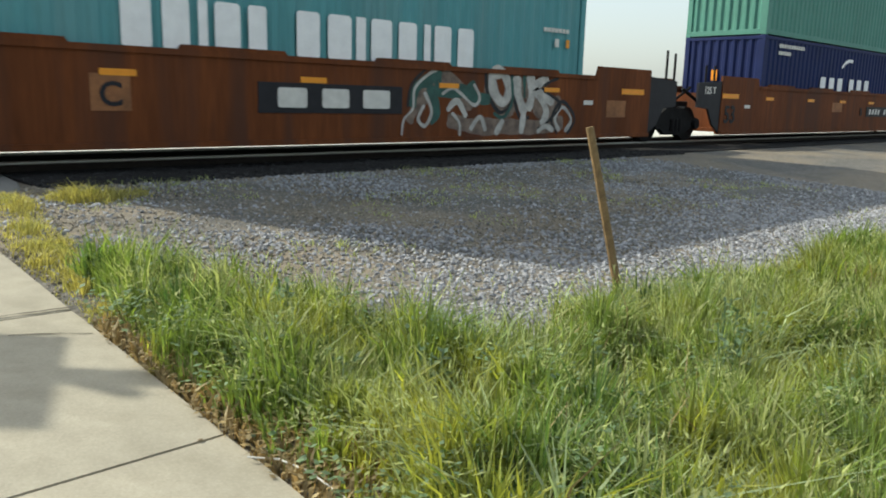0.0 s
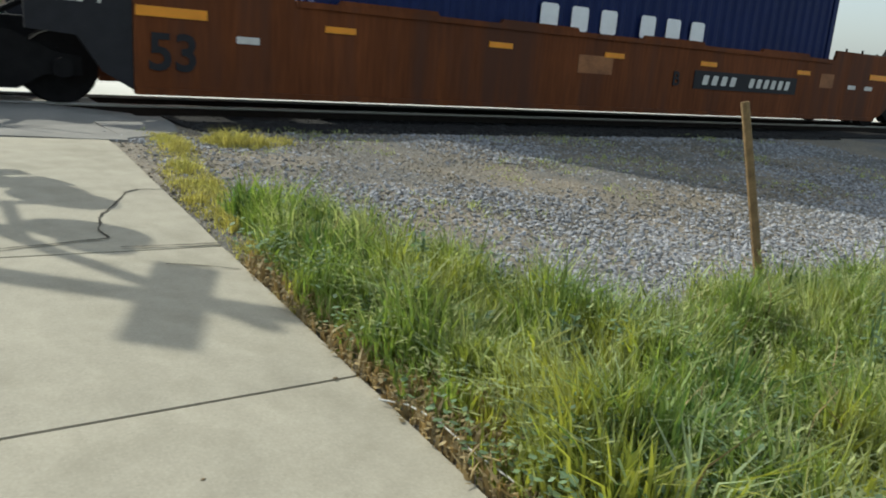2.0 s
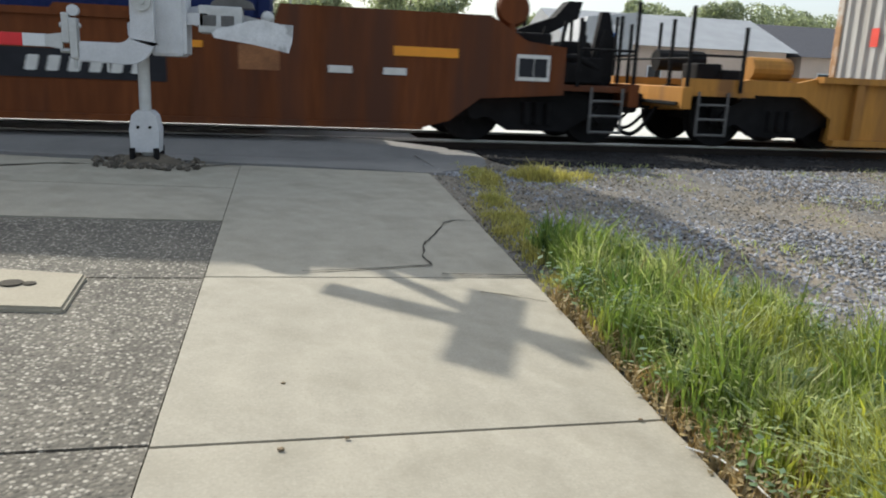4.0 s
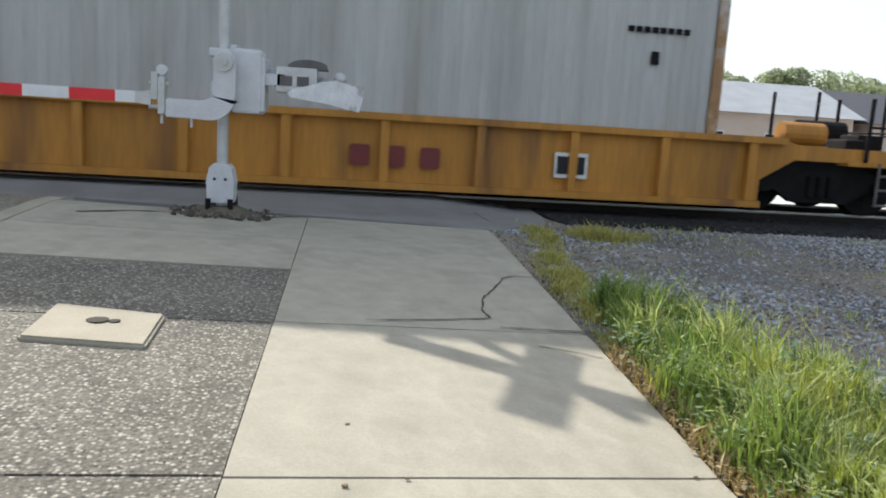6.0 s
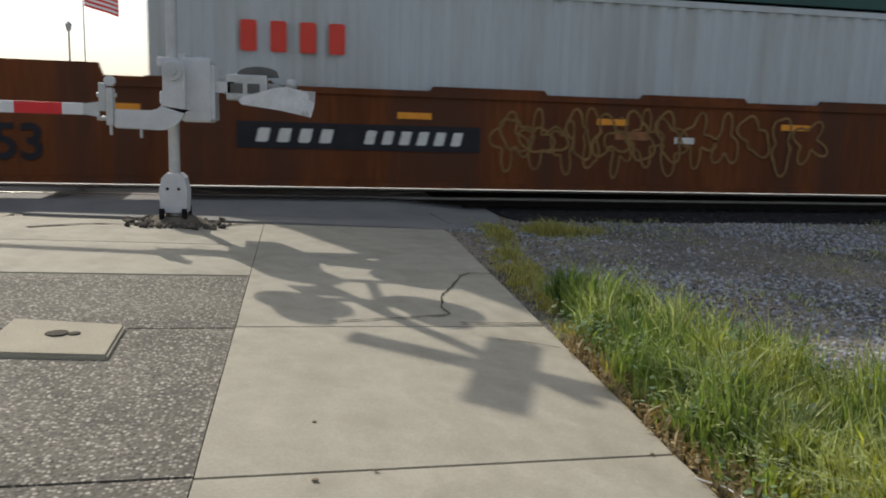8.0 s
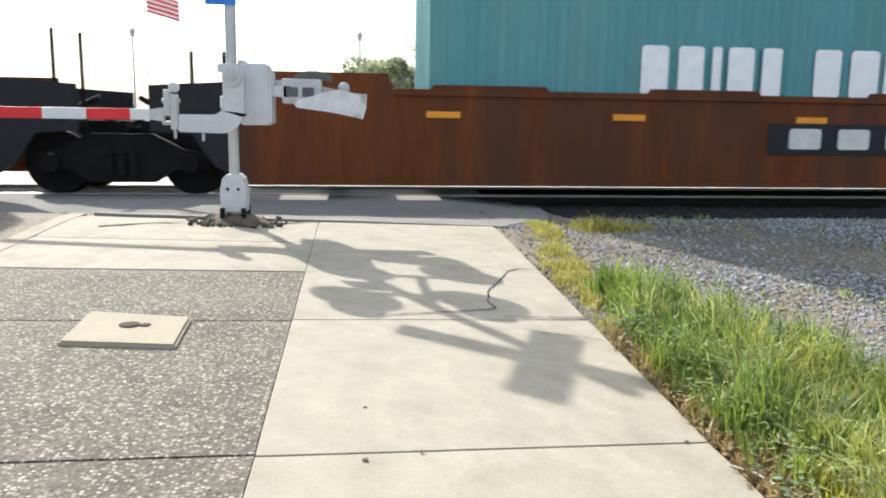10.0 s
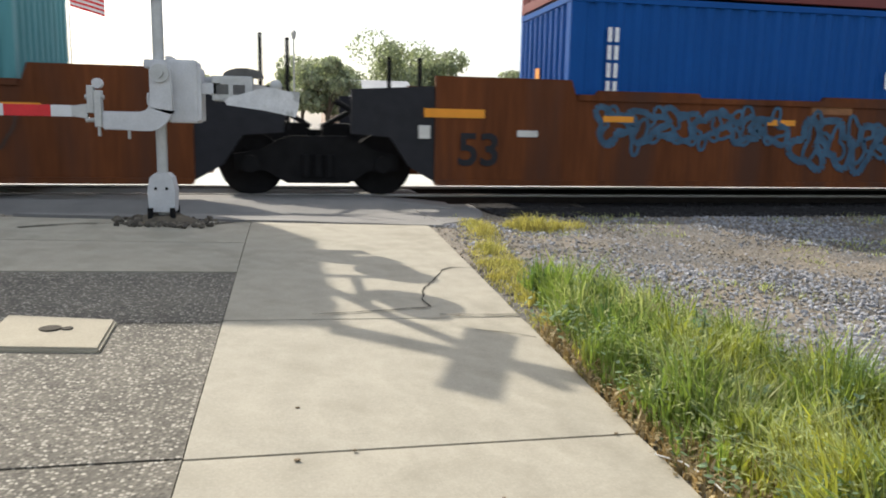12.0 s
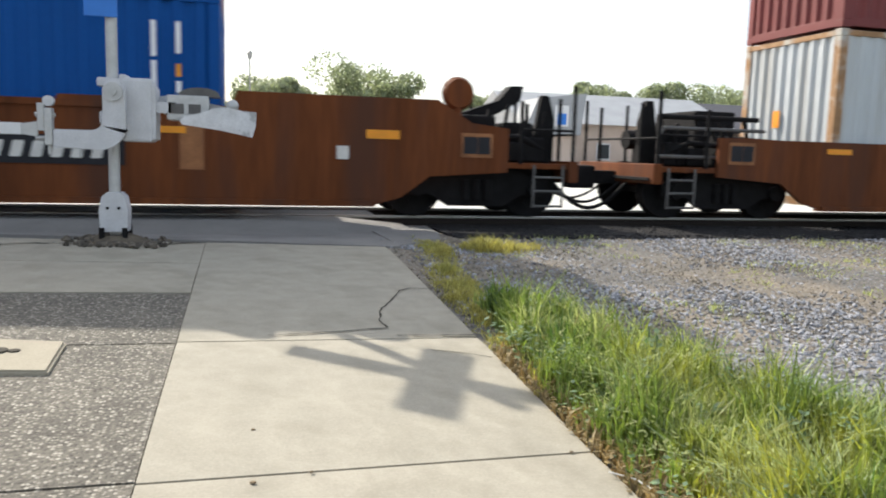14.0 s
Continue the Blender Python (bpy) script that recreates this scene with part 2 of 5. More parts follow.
def lie(x, y):
    """Ground height: a walk that rises to the crossing, level along the track."""
    xe = max(-5.0, min(5.0, x))
    ye = max(-12.0, y)
    slope = -0.04 * xe + 0.05 * ye
    return slope + (0.12 - slope) * smooth(4.6, 7.2, y)


def patch(name, label, x0, x1, y0, y1, mat, lift=0.0, thick=0.1, step=0.4, rough=0.0):
    """A slab that follows the land, its top lift above it."""
    nx, ny = max(1, round((x1 - x0) / step)), max(1, round((y1 - y0) / step))
    bm = bmesh.new()
    top, low = {}, {}
    for i in range(nx + 1):
        for j in range(ny + 1):
            x, y = x0 + (x1 - x0) * i / nx, y0 + (y1 - y0) * j / ny
            z = lie(x, y) + lift + (rough * noise.noise((x * 1.3, y * 1.3, 3)) if rough else 0)
            top[i, j] = bm.verts.new((x, y, z))
            if i in (0, nx) or j in (0, ny):
                low[i, j] = bm.verts.new((x, y, z - thick))
    for i in range(nx):
        for j in range(ny):
            bm.faces.new((top[i, j], top[i + 1, j], top[i + 1, j + 1], top[i, j + 1]))
    ring = [(i, 0) for i in range(nx)] + [(nx, j) for j in range(ny)] + [(i, ny) for i in range(nx, 0, -1)] + [(0, j) for j in range(ny, 0, -1)]
    for a, b in zip(ring, ring[1:] + ring[:1]):
        bm.faces.new((low[a], low[b], top[b], top[a]))
    return bm


def slab(name, label, x0, x1, y0, y1, mat, lift, thick=0.1, step=0.4, kind="structure", category="pavement", rough=0.0):
    return thing(name, label, category, bm=patch(name, label, x0, x1, y0, y1, mat, lift, thick, step, rough), mat=mat, kind=kind)


# ---- ground, walks and track ----
def build_ground():
    xs = [-900, -300, -120, -60, -30, -16] + [-12 + 0.8 * i for i in range(41)] + [24, 30, 45, 80, 160, 400, 900]
    ys = [-400, -120, -50, -25, -14] + [-9 + 0.6 * i for i in range(33)] + [12.5, 16, 24, 40, 80, 160, 400, 1200]
    verts, faces = [], []
    for y in ys:
        for x in xs:
            near = smooth(16, 10, abs(x - 2)) * smooth(13, 8, abs(y))
            verts.append((x, y, lie(x, y) - 0.03 + 0.02 * near * noise.noise((x * 0.9, y * 0.9, 1))))
    n = len(xs)
    for j in range(len(ys) - 1):
        for i in range(n - 1):
            faces.append((j * n + i, j * n + i + 1, (j + 1) * n + i + 1, (j + 1) * n + i))
    ob = new("ground", sheet_mesh("ground", (verts, faces), BALLAST))
    tagged(ob, "grey crushed-stone ground beside the railway track", "ground", kind="structure")


def skew(x):
    return 0.077 * x


def quad_slab(x0, x1, ya, yb, lift, thick, n=6, gap=0.008):
    """One paving slab between two skewed joints."""
    bm = bmesh.new()
    top, low = {}, {}
    for i in range(n + 1):
        for j in range(n + 1):
            x = x0 + 0.003 + (x1 - x0 - 0.006) * i / n
            y = ya + gap + skew(x) + (yb - ya - 2 * gap) * j / n
            edge = i in (0, n) or j in (0, n)
            z = lie(x, y) + lift - (0.006 if j in (0, n) else 0)
            top[i, j] = bm.verts.new((x, y, z))
            if edge:
                low[i, j] = bm.verts.new((x, y, z - thick))
    for i in range(n):
        for j in range(n):
            bm.faces.new((top[i, j], top[i + 1, j], top[i + 1, j + 1], top[i, j + 1]))
    ring = [(i, 0) for i in range(n)] + [(n, j) for j in range(n)] + [(i, n) for i in range(n, 0, -1)] + [(0, j) for j in range(n, 0, -1)]
    for a, b in zip(ring, ring[1:] + ring[:1]):
        bm.faces.new((low[a], low[b], top[b], top[a]))
    return bm


def build_walk():
    walk_bed = thing("pavement", "pale concrete sidewalk with cracked slabs beside weeds", "sidewalk", kind="structure", bm=patch("b", "", 0.0, 1.82, -6.0, 5.2, JOINT, -0.022, 0.05), mat=JOINT)
    for ya, yb in ((-6.84, -5.13), (-5.13, -3.42), (-3.42, -1.71), (-1.71, 0.0), (0.0, 1.71), (1.71, 5.13)):
        part("slab", quad_slab(0.0, 1.82, ya, yb, 0.0, 0.05, n=10), CONCRETE, walk_bed)
    verge = thing("verge_pavement", "exposed-aggregate concrete panels between sidewalk and street", "pavement", kind="structure", bm=patch("b", "", -2.25, -0.02, -6.0, 5.1, JOINT, -0.026, 0.05), mat=JOINT)
    for ya, yb in ((-6.7, -5.02), (-5.02, -3.34), (-3.34, -1.66), (-1.66, 0.02), (0.02, 1.70), (1.70, 2.91)):
        part("panel", quad_slab(-2.25, 0.0, ya, yb, -0.004, 0.05, n=10, gap=0.009), AGGREGATE, verge)
    for ya, yb, xa in ((2.92, 4.0, -2.25), (4.0, 5.12, -2.25)):
        part("slab", quad_slab(xa, 0.0, ya, yb, -0.002, 0.05, n=8), CONCRETE, verge)
    slab("crossing_apron", "grey worn pavement leading up to the rails", -2.25, 2.0, 5.3, 8.2, APRON, -0.004, 0.08, rough=0.012)
    thing("apron_corner", "sloping grey pavement corner beside the gravel", "pavement", kind="structure", bm=corner_mesh(), mat=APRON)
    slab("road", "pale worn street leading over the railway crossing", -9.5, -2.40, -14.0, 8.2, ROAD, -0.05, 0.2, step=0.8)
    slab("kerb", "low concrete kerb along the street edge", -2.40, -2.255, -6.0, 5.1, KERB, 0.0, 0.2)


def corner_mesh():
    bm = bmesh.new()
    pts = [(2.0, 5.45), (2.3, 5.75), (2.55, 6.1), (2.75, 6.6), (2.9, 7.3), (2.95, 8.2), (2.0, 8.2)]
    top = [bm.verts.new((x, y, lie(x, y) - 0.006)) for x, y in pts]
    low = [bm.verts.new((x + (0.1 if x > 2 else 0), y, lie(x, y) - 0.12)) for x, y in pts]
    bm.faces.new(top)
    for i in range(len(pts)):
        j = (i + 1) % len(pts)
        bm.faces.new((low[i], low[j], top[j], top[i]))
    return bm


APRON = material("worn_crossing_pavement", (0.2, 0.192, 0.18), 0.9, vary=0.15, scale=1.5, fine=60, bump=0.3)
ROAD = material("pale_street", (0.36, 0.345, 0.31), 0.85, vary=0.12, scale=1.2, fine=70, bump=0.25)
build_ground()
build_walk()


def build_track():
    track = thing("railway_track", "steel rails on dark timber ties in ballast", "track", kind="structure")
    for y in (-0.75, 0.75):
        b = bmesh.new()
        bx(b, -160, 160, TRACK_Y + y - 0.07, TRACK_Y + y + 0.07, RAIL_Z - 0.17, RAIL_Z - 0.14)
        bx(b, -160, 160, TRACK_Y + y - 0.012, TRACK_Y + y + 0.012, RAIL_Z - 0.14, RAIL_Z - 0.04)
        rail = part("rail", b, RAIL, track)
        b = bmesh.new()
        bx(b, -160, 160, TRACK_Y + y - 0.036, TRACK_Y + y + 0.036, RAIL_Z - 0.04, RAIL_Z, bevel=0.008)
        part("railhead", b, RAIL_TOP, rail, "polished railhead")
    tie = None
    for i in range(70):
        if tie is None:
            b = bmesh.new()
            bx(b, -0.11, 0.11, -1.3, 1.3, -0.16, 0.0, bevel=0.012)
            tie = part("tie", b, TIE, track)
            tie.location = (2.6, TRACK_Y, RAIL_Z - 0.17)
        else:
            t2 = new("tie", tie.data)
            t2.parent = track
            t2.location = (2.6 + 0.52 * i, TRACK_Y + random.uniform(-0.04, 0.04), RAIL_Z - 0.172)
    # near-black bed, its colour holds the train's shade as well as oil
    slab("track_bed", "oily ballast bed under the rails, train shade in its near-black colour", 2.96, 60, 6.9, 10.5, OIL_SHADE_BED, 0.0, 0.1, step=0.6, rough=0.015)
    b = bmesh.new()
    for x0, x1, tilt in ((-9.5, 1.55, 0.0), (1.55, 2.6, 0.1)):
        near = [b.verts.new((x, y, z)) for x, k in ((x0, 0.0), (x1, tilt)) for y, z in ((6.75, 0.09), (6.9, 0.118), (7.6, 0.222 - k), (8.28, 0.238 - k), (8.28, 0.02))]
        for i in range(4):
            b.faces.new((near[i], near[i + 1], near[i + 6], near[i + 5]))
    thing("crossing_ramp", "worn grey pavement rising to the rails", "pavement", kind="structure", bm=b, mat=APRON)
    slab("crossing_panel", "concrete crossing panel between the rails", -9.5, 2.3, TRACK_Y - 0.66, TRACK_Y + 0.66, APRON, 0.09, 0.1)


build_track()


# ---- train ----
def travelled(t):
    """How far the train has gone to the left, in metres."""
    return 8.5 * t - 0.0115 * t * t


MOVING, WHEELSETS = [], []
WHEEL_R = 0.43


def on_train(ob, u, z=0.0, y=0.0):
    """A thing that rides with the train, u metres along it."""
    ob.matrix_basis = pose(u, TRACK_Y + y, RAIL_Z + z)
    MOVING.append((ob, u, y, z))
    return ob


def wheel_pair(truck, x, truck_x):
    b = bmesh.new()
    for s in (-1, 1):
        cyl(b, (0, s * 0.69, 0), (0, s * 0.82, 0), WHEEL_R, n=28)
        cyl(b, (0, s * 0.66, 0), (0, s * 0.69, 0), WHEEL_R + 0.025, n=28)
        cyl(b, (0, s * 0.82, 0), (0, s * 0.845, 0), WHEEL_R * 0.78, WHEEL_R * 0.3, n=20)
        for k in range(6):
            a = k * math.pi / 3
            bx(b, 0.2 * math.cos(a) - 0.03, 0.2 * math.cos(a) + 0.03, s * 0.83 - 0.02, s * 0.83 + 0.02, 0.2 * math.sin(a) - 0.03, 0.2 * math.sin(a) + 0.03)
    cyl(b, (0, -1.02, 0), (0, 1.02, 0), 0.075, n=12)
    w = part("wheelset", b, GRIME, truck, "pair of dark steel wheels on an axle")
    w.location = (x, 0, WHEEL_R)
    WHEELSETS.append((w, x))
    return w


def build_truck(car, x, half=0.9):
    b = bmesh.new()
    bx(b, x - 0.22, x + 0.22, -1.0, 1.0, 0.42, 0.72, bevel=0.03)
    cyl(b, (x, 0, 0.7), (x, 0, 0.9), 0.3)
    truck = part("truck", b, GRIME, car, "black cast-steel truck")
    for s in (-1, 1):
        b = bmesh.new()
        prism(b, [(x - half - 0.22, 0.34), (x - half + 0.2, 0.34), (x - 0.42, 0.17), (x + 0.42, 0.17), (x + half - 0.2, 0.34), (x + half + 0.22, 0.34), (x + half + 0.22, 0.56), (x + half - 0.1, 0.62), (x + 0.4, 0.82), (x - 0.4, 0.82), (x - half + 0.1, 0.62), (x - half - 0.22, 0.56)], s * 0.98 - 0.07, s * 0.98 + 0.07)
        frame_ob = part("sideframe", b, GRIME, truck)
        for k in (-0.16, 0.0, 0.16):
            b = bmesh.new()
            cyl(b, (x + k, s * 1.06, 0.26), (x + k, s * 1.06, 0.56), 0.065, n=10)
            part("spring", b, GRIME, truck)
        for e in (-half, half):
            b = bmesh.new()
            cyl(b, (x + e, s * 1.0, WHEEL_R), (x + e, s * 1.14, WHEEL_R), 0.12, n=12)
            part("bearing", b, GRIME, truck)
    for e in (-half, half):
        wheel_pair(truck, x + e, x)
    return truck


def block(parent, name, mat, x0, x1, y0, y1, z0, z1, bevel=0.0):
    """A box-shaped member of its own."""
    b = bmesh.new()
    bx(b, x0, x1, y0, y1, z0, z1, bevel)
    return part(name, b, mat, parent)


def rod(parent, name, mat, points, r, n=8):
    b = bmesh.new()
    tube(b, points, r, n)
    return part(name, b, mat, parent)


def side_plate(car, outline, mat, y, thick=0.07):
    b = bmesh.new()
    prism(b, outline, y - thick / 2, y + thick / 2)
    return part("side_plate", b, mat, car)


def strip(car, name, x, z, w, h, mat, label="", y=-1.352, depth=0.012):
    b = bmesh.new()
    bx(b, x - w / 2, x + w / 2, y - depth, y, z - h / 2, z + h / 2)
    return part(name, b, mat, car, label)


def letter_text(parent, text, x, z, size, mat, y, shear=0.0, name="lettering"):
    """Flat lettering on a side that faces -y."""
    cu = bpy.data.curves.new(name, "FONT")
    cu.body, cu.size, cu.extrude, cu.align_x, cu.shear, cu.offset = text, size, 0.004, "CENTER", shear, size * 0.02
    ob = new(name, cu)
    cu.materials.append(mat)
    ob.parent = parent
    ob.matrix_basis = pose(x, y, z, 90, 0, 0)
    return ob


def bars(parent, x0, x1, z0, z1, count, mat, y, name="marking", label="", slant=0.0, style=0, rhythm=()):
    """Plain upright shapes of one marking's size and colour; rhythm: where each begins and ends, 0 to 1."""
    pitch = (x1 - x0) / count
    h = z1 - z0
    for i in range(count):
        a, w = x0 + pitch * i + pitch * 0.12, pitch * (0.56 if style == 0 else 0.78)
        if rhythm:
            a, w = x0 + (x1 - x0) * rhythm[i][0], (x1 - x0) * (rhythm[i][1] - rhythm[i][0])
        c = min(w, h) * 0.1
        k = lambda z: slant * (z - z0)
        b = bmesh.new()
        prism(b, [(a + c, z0), (a + w - c, z0), (a + w + k(z0 + c), z0 + c), (a + w + k(z1 - c), z1 - c), (a + w - c + k(z1), z1), (a + c + k(z1), z1), (a + k(z1 - c), z1 - c), (a + k(z0 + c), z0 + c)], y - 0.006, y)
        part(name, b, mat, parent, label)


def end_gear(car, x, s, mat, brake=True, reach=0.62):
    """Platform, steps, rails, brake wheel and coupler at an outer end; x: the slope's foot, s: +1 towards higher u."""
    X = lambda d: x + s * d
    def span(b, d0, d1, y0, y1, z0, z1, bevel=0.0):
        bx(b, min(X(d0), X(d1)), max(X(d0), X(d1)), y0, y1, z0, z1, bevel)
    b = bmesh.new()
    span(b, 1.85, 2.95, -1.3, 1.3, 0.74, 0.82)
    span(b, 2.85, 3.0, -1.35, 1.35, 0.55, 0.86, bevel=0.015)
    span(b, 0.6, 2.9, -0.3, 0.3, 0.5, 0.78)
    part("end_platform", b, mat, car)
    for d, y, top in ((2.92, -1.3, 1.95), (2.92, -0.75, 1.8), (2.92, 0.7, 1.8), (2.92, 1.3, 1.95), (2.1, -1.32, 1.7), (2.1, 1.32, 1.9)):
        rod(car, "hand_post", GRIME, [(X(d), y, 0.8), (X(d), y, top)], 0.03)
    rod(car, "handrail", GRIME, [(X(2.92), -1.3, 1.25), (X(2.92), 1.3, 1.25)], 0.018)
    rod(car, "handrail", GRIME, [(X(2.1), -1.32, 1.3), (X(2.9), -1.32, 1.3)], 0.018)
    rung = LADDER
    for d in (2.3, 2.75):
        rod(car, "ladder_stile", rung, [(X(d), -1.36, 0.8), (X(d), -1.36, 0.18)], 0.02)
    for z in (0.2, 0.42, 0.62):
        rod(car, "ladder_rung", rung, [(X(2.3), -1.36, z), (X(2.75), -1.36, z)], 0.018)
    block(car, "gear_box", GRIME, min(X(1.95), X(2.25)), max(X(1.95), X(2.25)), -1.05, -0.55, 0.84, 1.12, 0.03)
    if mat is CAR_BROWN:
        # tall dark end plate, its top drawn in, and the rigging behind it
        b = bmesh.new()
        prism(b, [(X(2.5), 0.82), (X(2.88), 0.82), (X(2.88), 1.5), (X(2.78), 1.85), (X(2.66), 1.85)], -0.62, -0.5)
        part("end_plate", b, GRIME, car)
        block(car, "rigging_housing", GRIME, min(X(2.05), X(2.5)), max(X(2.05), X(2.5)), -0.75, 0.35, 0.82, 1.42, 0.05)
        for k in range(5):
            rod(car, "chain_link_bar", GRIME, [(X(1.3 + 0.3 * k), -1.0 + 0.05 * k, 0.84), (X(1.45 + 0.3 * k), -0.85, 1.5 + 0.09 * (k % 3))], 0.03, 7)
        rod(car, "cross_pipe", GRIME, [(X(1.0), -0.98, 1.12), (X(2.2), -0.98, 1.2), (X(2.6), -0.9, 1.02)], 0.045, 8)
    if not brake:
        deck = mat
        if mat is CAR_BROWN:
            # dark brake rigging and grey pipes stand on this deck
            deck = GRIME
            block(car, "rigging_box", GRIME, min(X(1.0), X(1.75)), max(X(1.0), X(1.75)), -0.4, 0.9, 0.9, 1.75, 0.04)
            rod(car, "brake_pipe", LADDER, [(X(0.9), -1.05, 1.42), (X(2.7), -1.05, 1.42), (X(2.78), -1.05, 1.3), (X(2.78), -1.05, 0.85)], 0.03, 10)
            rod(car, "brake_pipe", LADDER, [(X(1.2), -1.12, 0.98), (X(2.85), -1.12, 0.98)], 0.028, 10)
            for k in range(4):
                rod(car, "rigging_rod", GRIME, [(X(1.0 + 0.45 * k), -0.95, 0.84), (X(1.2 + 0.42 * k), -0.9, 1.62 - 0.08 * k)], 0.035, 8)
            rod(car, "rigging_rod", GRIME, [(X(0.95), -0.93, 1.6), (X(2.7), -0.93, 1.6)], 0.04, 8)
        block(car, "air_reservoir_cradle", deck, min(X(1.0), X(1.75)), max(X(1.0), X(1.75)), -0.95, 0.95, 0.8, 1.0, 0.03)
        rod(car, "air_reservoir", deck, [(X(1.05), -0.8, 1.16), (X(1.7), -0.8, 1.16)], 0.17, 16)
    b = bmesh.new()
    bmesh.ops.create_cone(b, cap_ends=True, segments=24, radius1=0.24, radius2=0.2, depth=0.09, matrix=Matrix.Translation((X(1.2), -1.12, 1.78)) @ Matrix.Rotation(math.pi / 2, 4, "X"))
    cyl(b, (X(1.2), -1.1, 1.2), (X(1.2), -1.1, 1.6), 0.06)
    part("brake_wheel", b, mat, car) if brake else b.free()
    if brake:
        block(car, "brake_cylinder", GRIME, min(X(1.3), X(1.85)), max(X(1.3), X(1.85)), -0.9, 0.9, 0.9, 1.5, 0.04)
        b = bmesh.new()
        prism(b, [(X(1.3), 1.5), (X(1.9), 1.5), (X(2.35), 1.75), (X(2.4), 1.98), (X(2.2), 1.98), (X(2.0), 1.75)], -0.5, -0.2)
        part("brake_lever", b, GRIME, car)
    rod(car, "draft_cylinder", GRIME, [(X(1.9), 0.2, 1.25), (X(2.7), 0.2, 1.25)], 0.16, 14)
    block(car, "valve_box", GRIME, min(X(2.2), X(2.6)), max(X(2.2), X(2.6)), -0.95, -0.5, 0.84, 1.2, 0.03)
    b = bmesh.new()
    span(b, 2.9, 2.85 + reach, -0.1, 0.1, 0.5, 0.72, bevel=0.02)
    span(b, 2.62 + reach, 2.9 + reach, -0.17, 0.19, 0.42, 0.8, bevel=0.06)
    part("coupler", b, GRIME, car)
    # hoses sag to the middle of the gap, where those of the next car meet them
    for y, low, r in ((-0.42, 0.12, 0.032), (-0.2, 0.2, 0.026), (0.3, 0.24, 0.022)):
        pts = [(X(2.85 + (reach + (y + 0.42) * 0.02) * k / 8), y, 0.66 - (0.66 - low) * math.sin(math.pi / 2 * k / 8)) for k in range(9)]
        rod(car, "air_hose", GRIME, pts, r, 8)
    block(car, "uncoupling_lever", GRIME, min(X(2.98), X(3.04)), max(X(2.98), X(3.04)), -1.25, 0.1, 0.6, 0.65, 0.01)


def brown_unit(x0, x1, left, right, hi=1.45, top=1.66):
    """A low-sided container well car unit; x0..x1: its deep sides, left and right: 'joint' or 'end'."""
    car = thing("well_car_unit", "weathered brown steel container well car unit", "rail car", "cars of the train")
    lo = 0.2
    line = []
    if left == "joint":
        line += [(x0, lo), (x0, top), (x0 + 1.95, top), (x0 + 2.02, hi)]
    else:
        line += [(x0, lo), (x0 - 0.35, 0.3), (x0 - 0.75, 0.6), (x0 - 1.9, 0.68), (x0 - 1.9, min(1.3, top)), (x0 - 1.35, min(1.36, top + 0.02)), (x0 - 0.85, top), (x0 + 1.85, top), (x0 + 1.92, hi)]
    if right == "joint":
        line += [(x1 - 2.02, hi), (x1 - 1.95, top), (x1, top), (x1, lo)]
    else:
        line += [(x1 - 1.92, hi), (x1 - 1.85, top), (x1 + 0.85, top), (x1 + 1.35, min(1.36, top + 0.02)), (x1 + 1.9, min(1.3, top)), (x1 + 1.9, 0.68), (x1 + 0.75, 0.6), (x1 + 0.35, 0.3), (x1, lo)]
    for y in (-1.315, 1.315):
        side_plate(car, line, CAR_BROWN, y)
    for y in (-1.3, 1.3):
        block(car, "bottom_sill", CAR_BROWN, x0 + 0.02, x1 - 0.02, y - 0.1, y + 0.1, lo - 0.03, lo + 0.05)
        block(car, "top_chord", CAR_BROWN, x0 + 2.05, x1 - 2.05, y - 0.085, y + 0.085, hi - 0.07, hi + 0.012)
    k = x0 + 1.2
    while k < x1 - 0.8:
        block(car, "floor_beam", CAR_BROWN, k - 0.2, k + 0.2, -1.2, 1.2, lo, lo + 0.1)
        k += 2.6
    block(car, "bulkhead", CAR_BROWN, x0 + 1.2, x0 + 1.35, -1.25, 1.25, lo, 1.25)
    block(car, "bulkhead", CAR_BROWN, x1 - 1.35, x1 - 1.2, -1.25, 1.25, lo, 1.25)
    rng = random.Random(round(x0 * 10))
    for k in range(4):
        xa = x0 + 2.6 + k * 3.1 + rng.uniform(-0.3, 0.3)
        b = bmesh.new()
        prism(b, [(xa, hi), (xa + 0.06, hi + 0.075), (xa + 1.6, hi + 0.075), (xa + 1.66, hi)], -1.34, -1.26)
        part("guide_flap", b, CAR_BROWN, car)
    return car


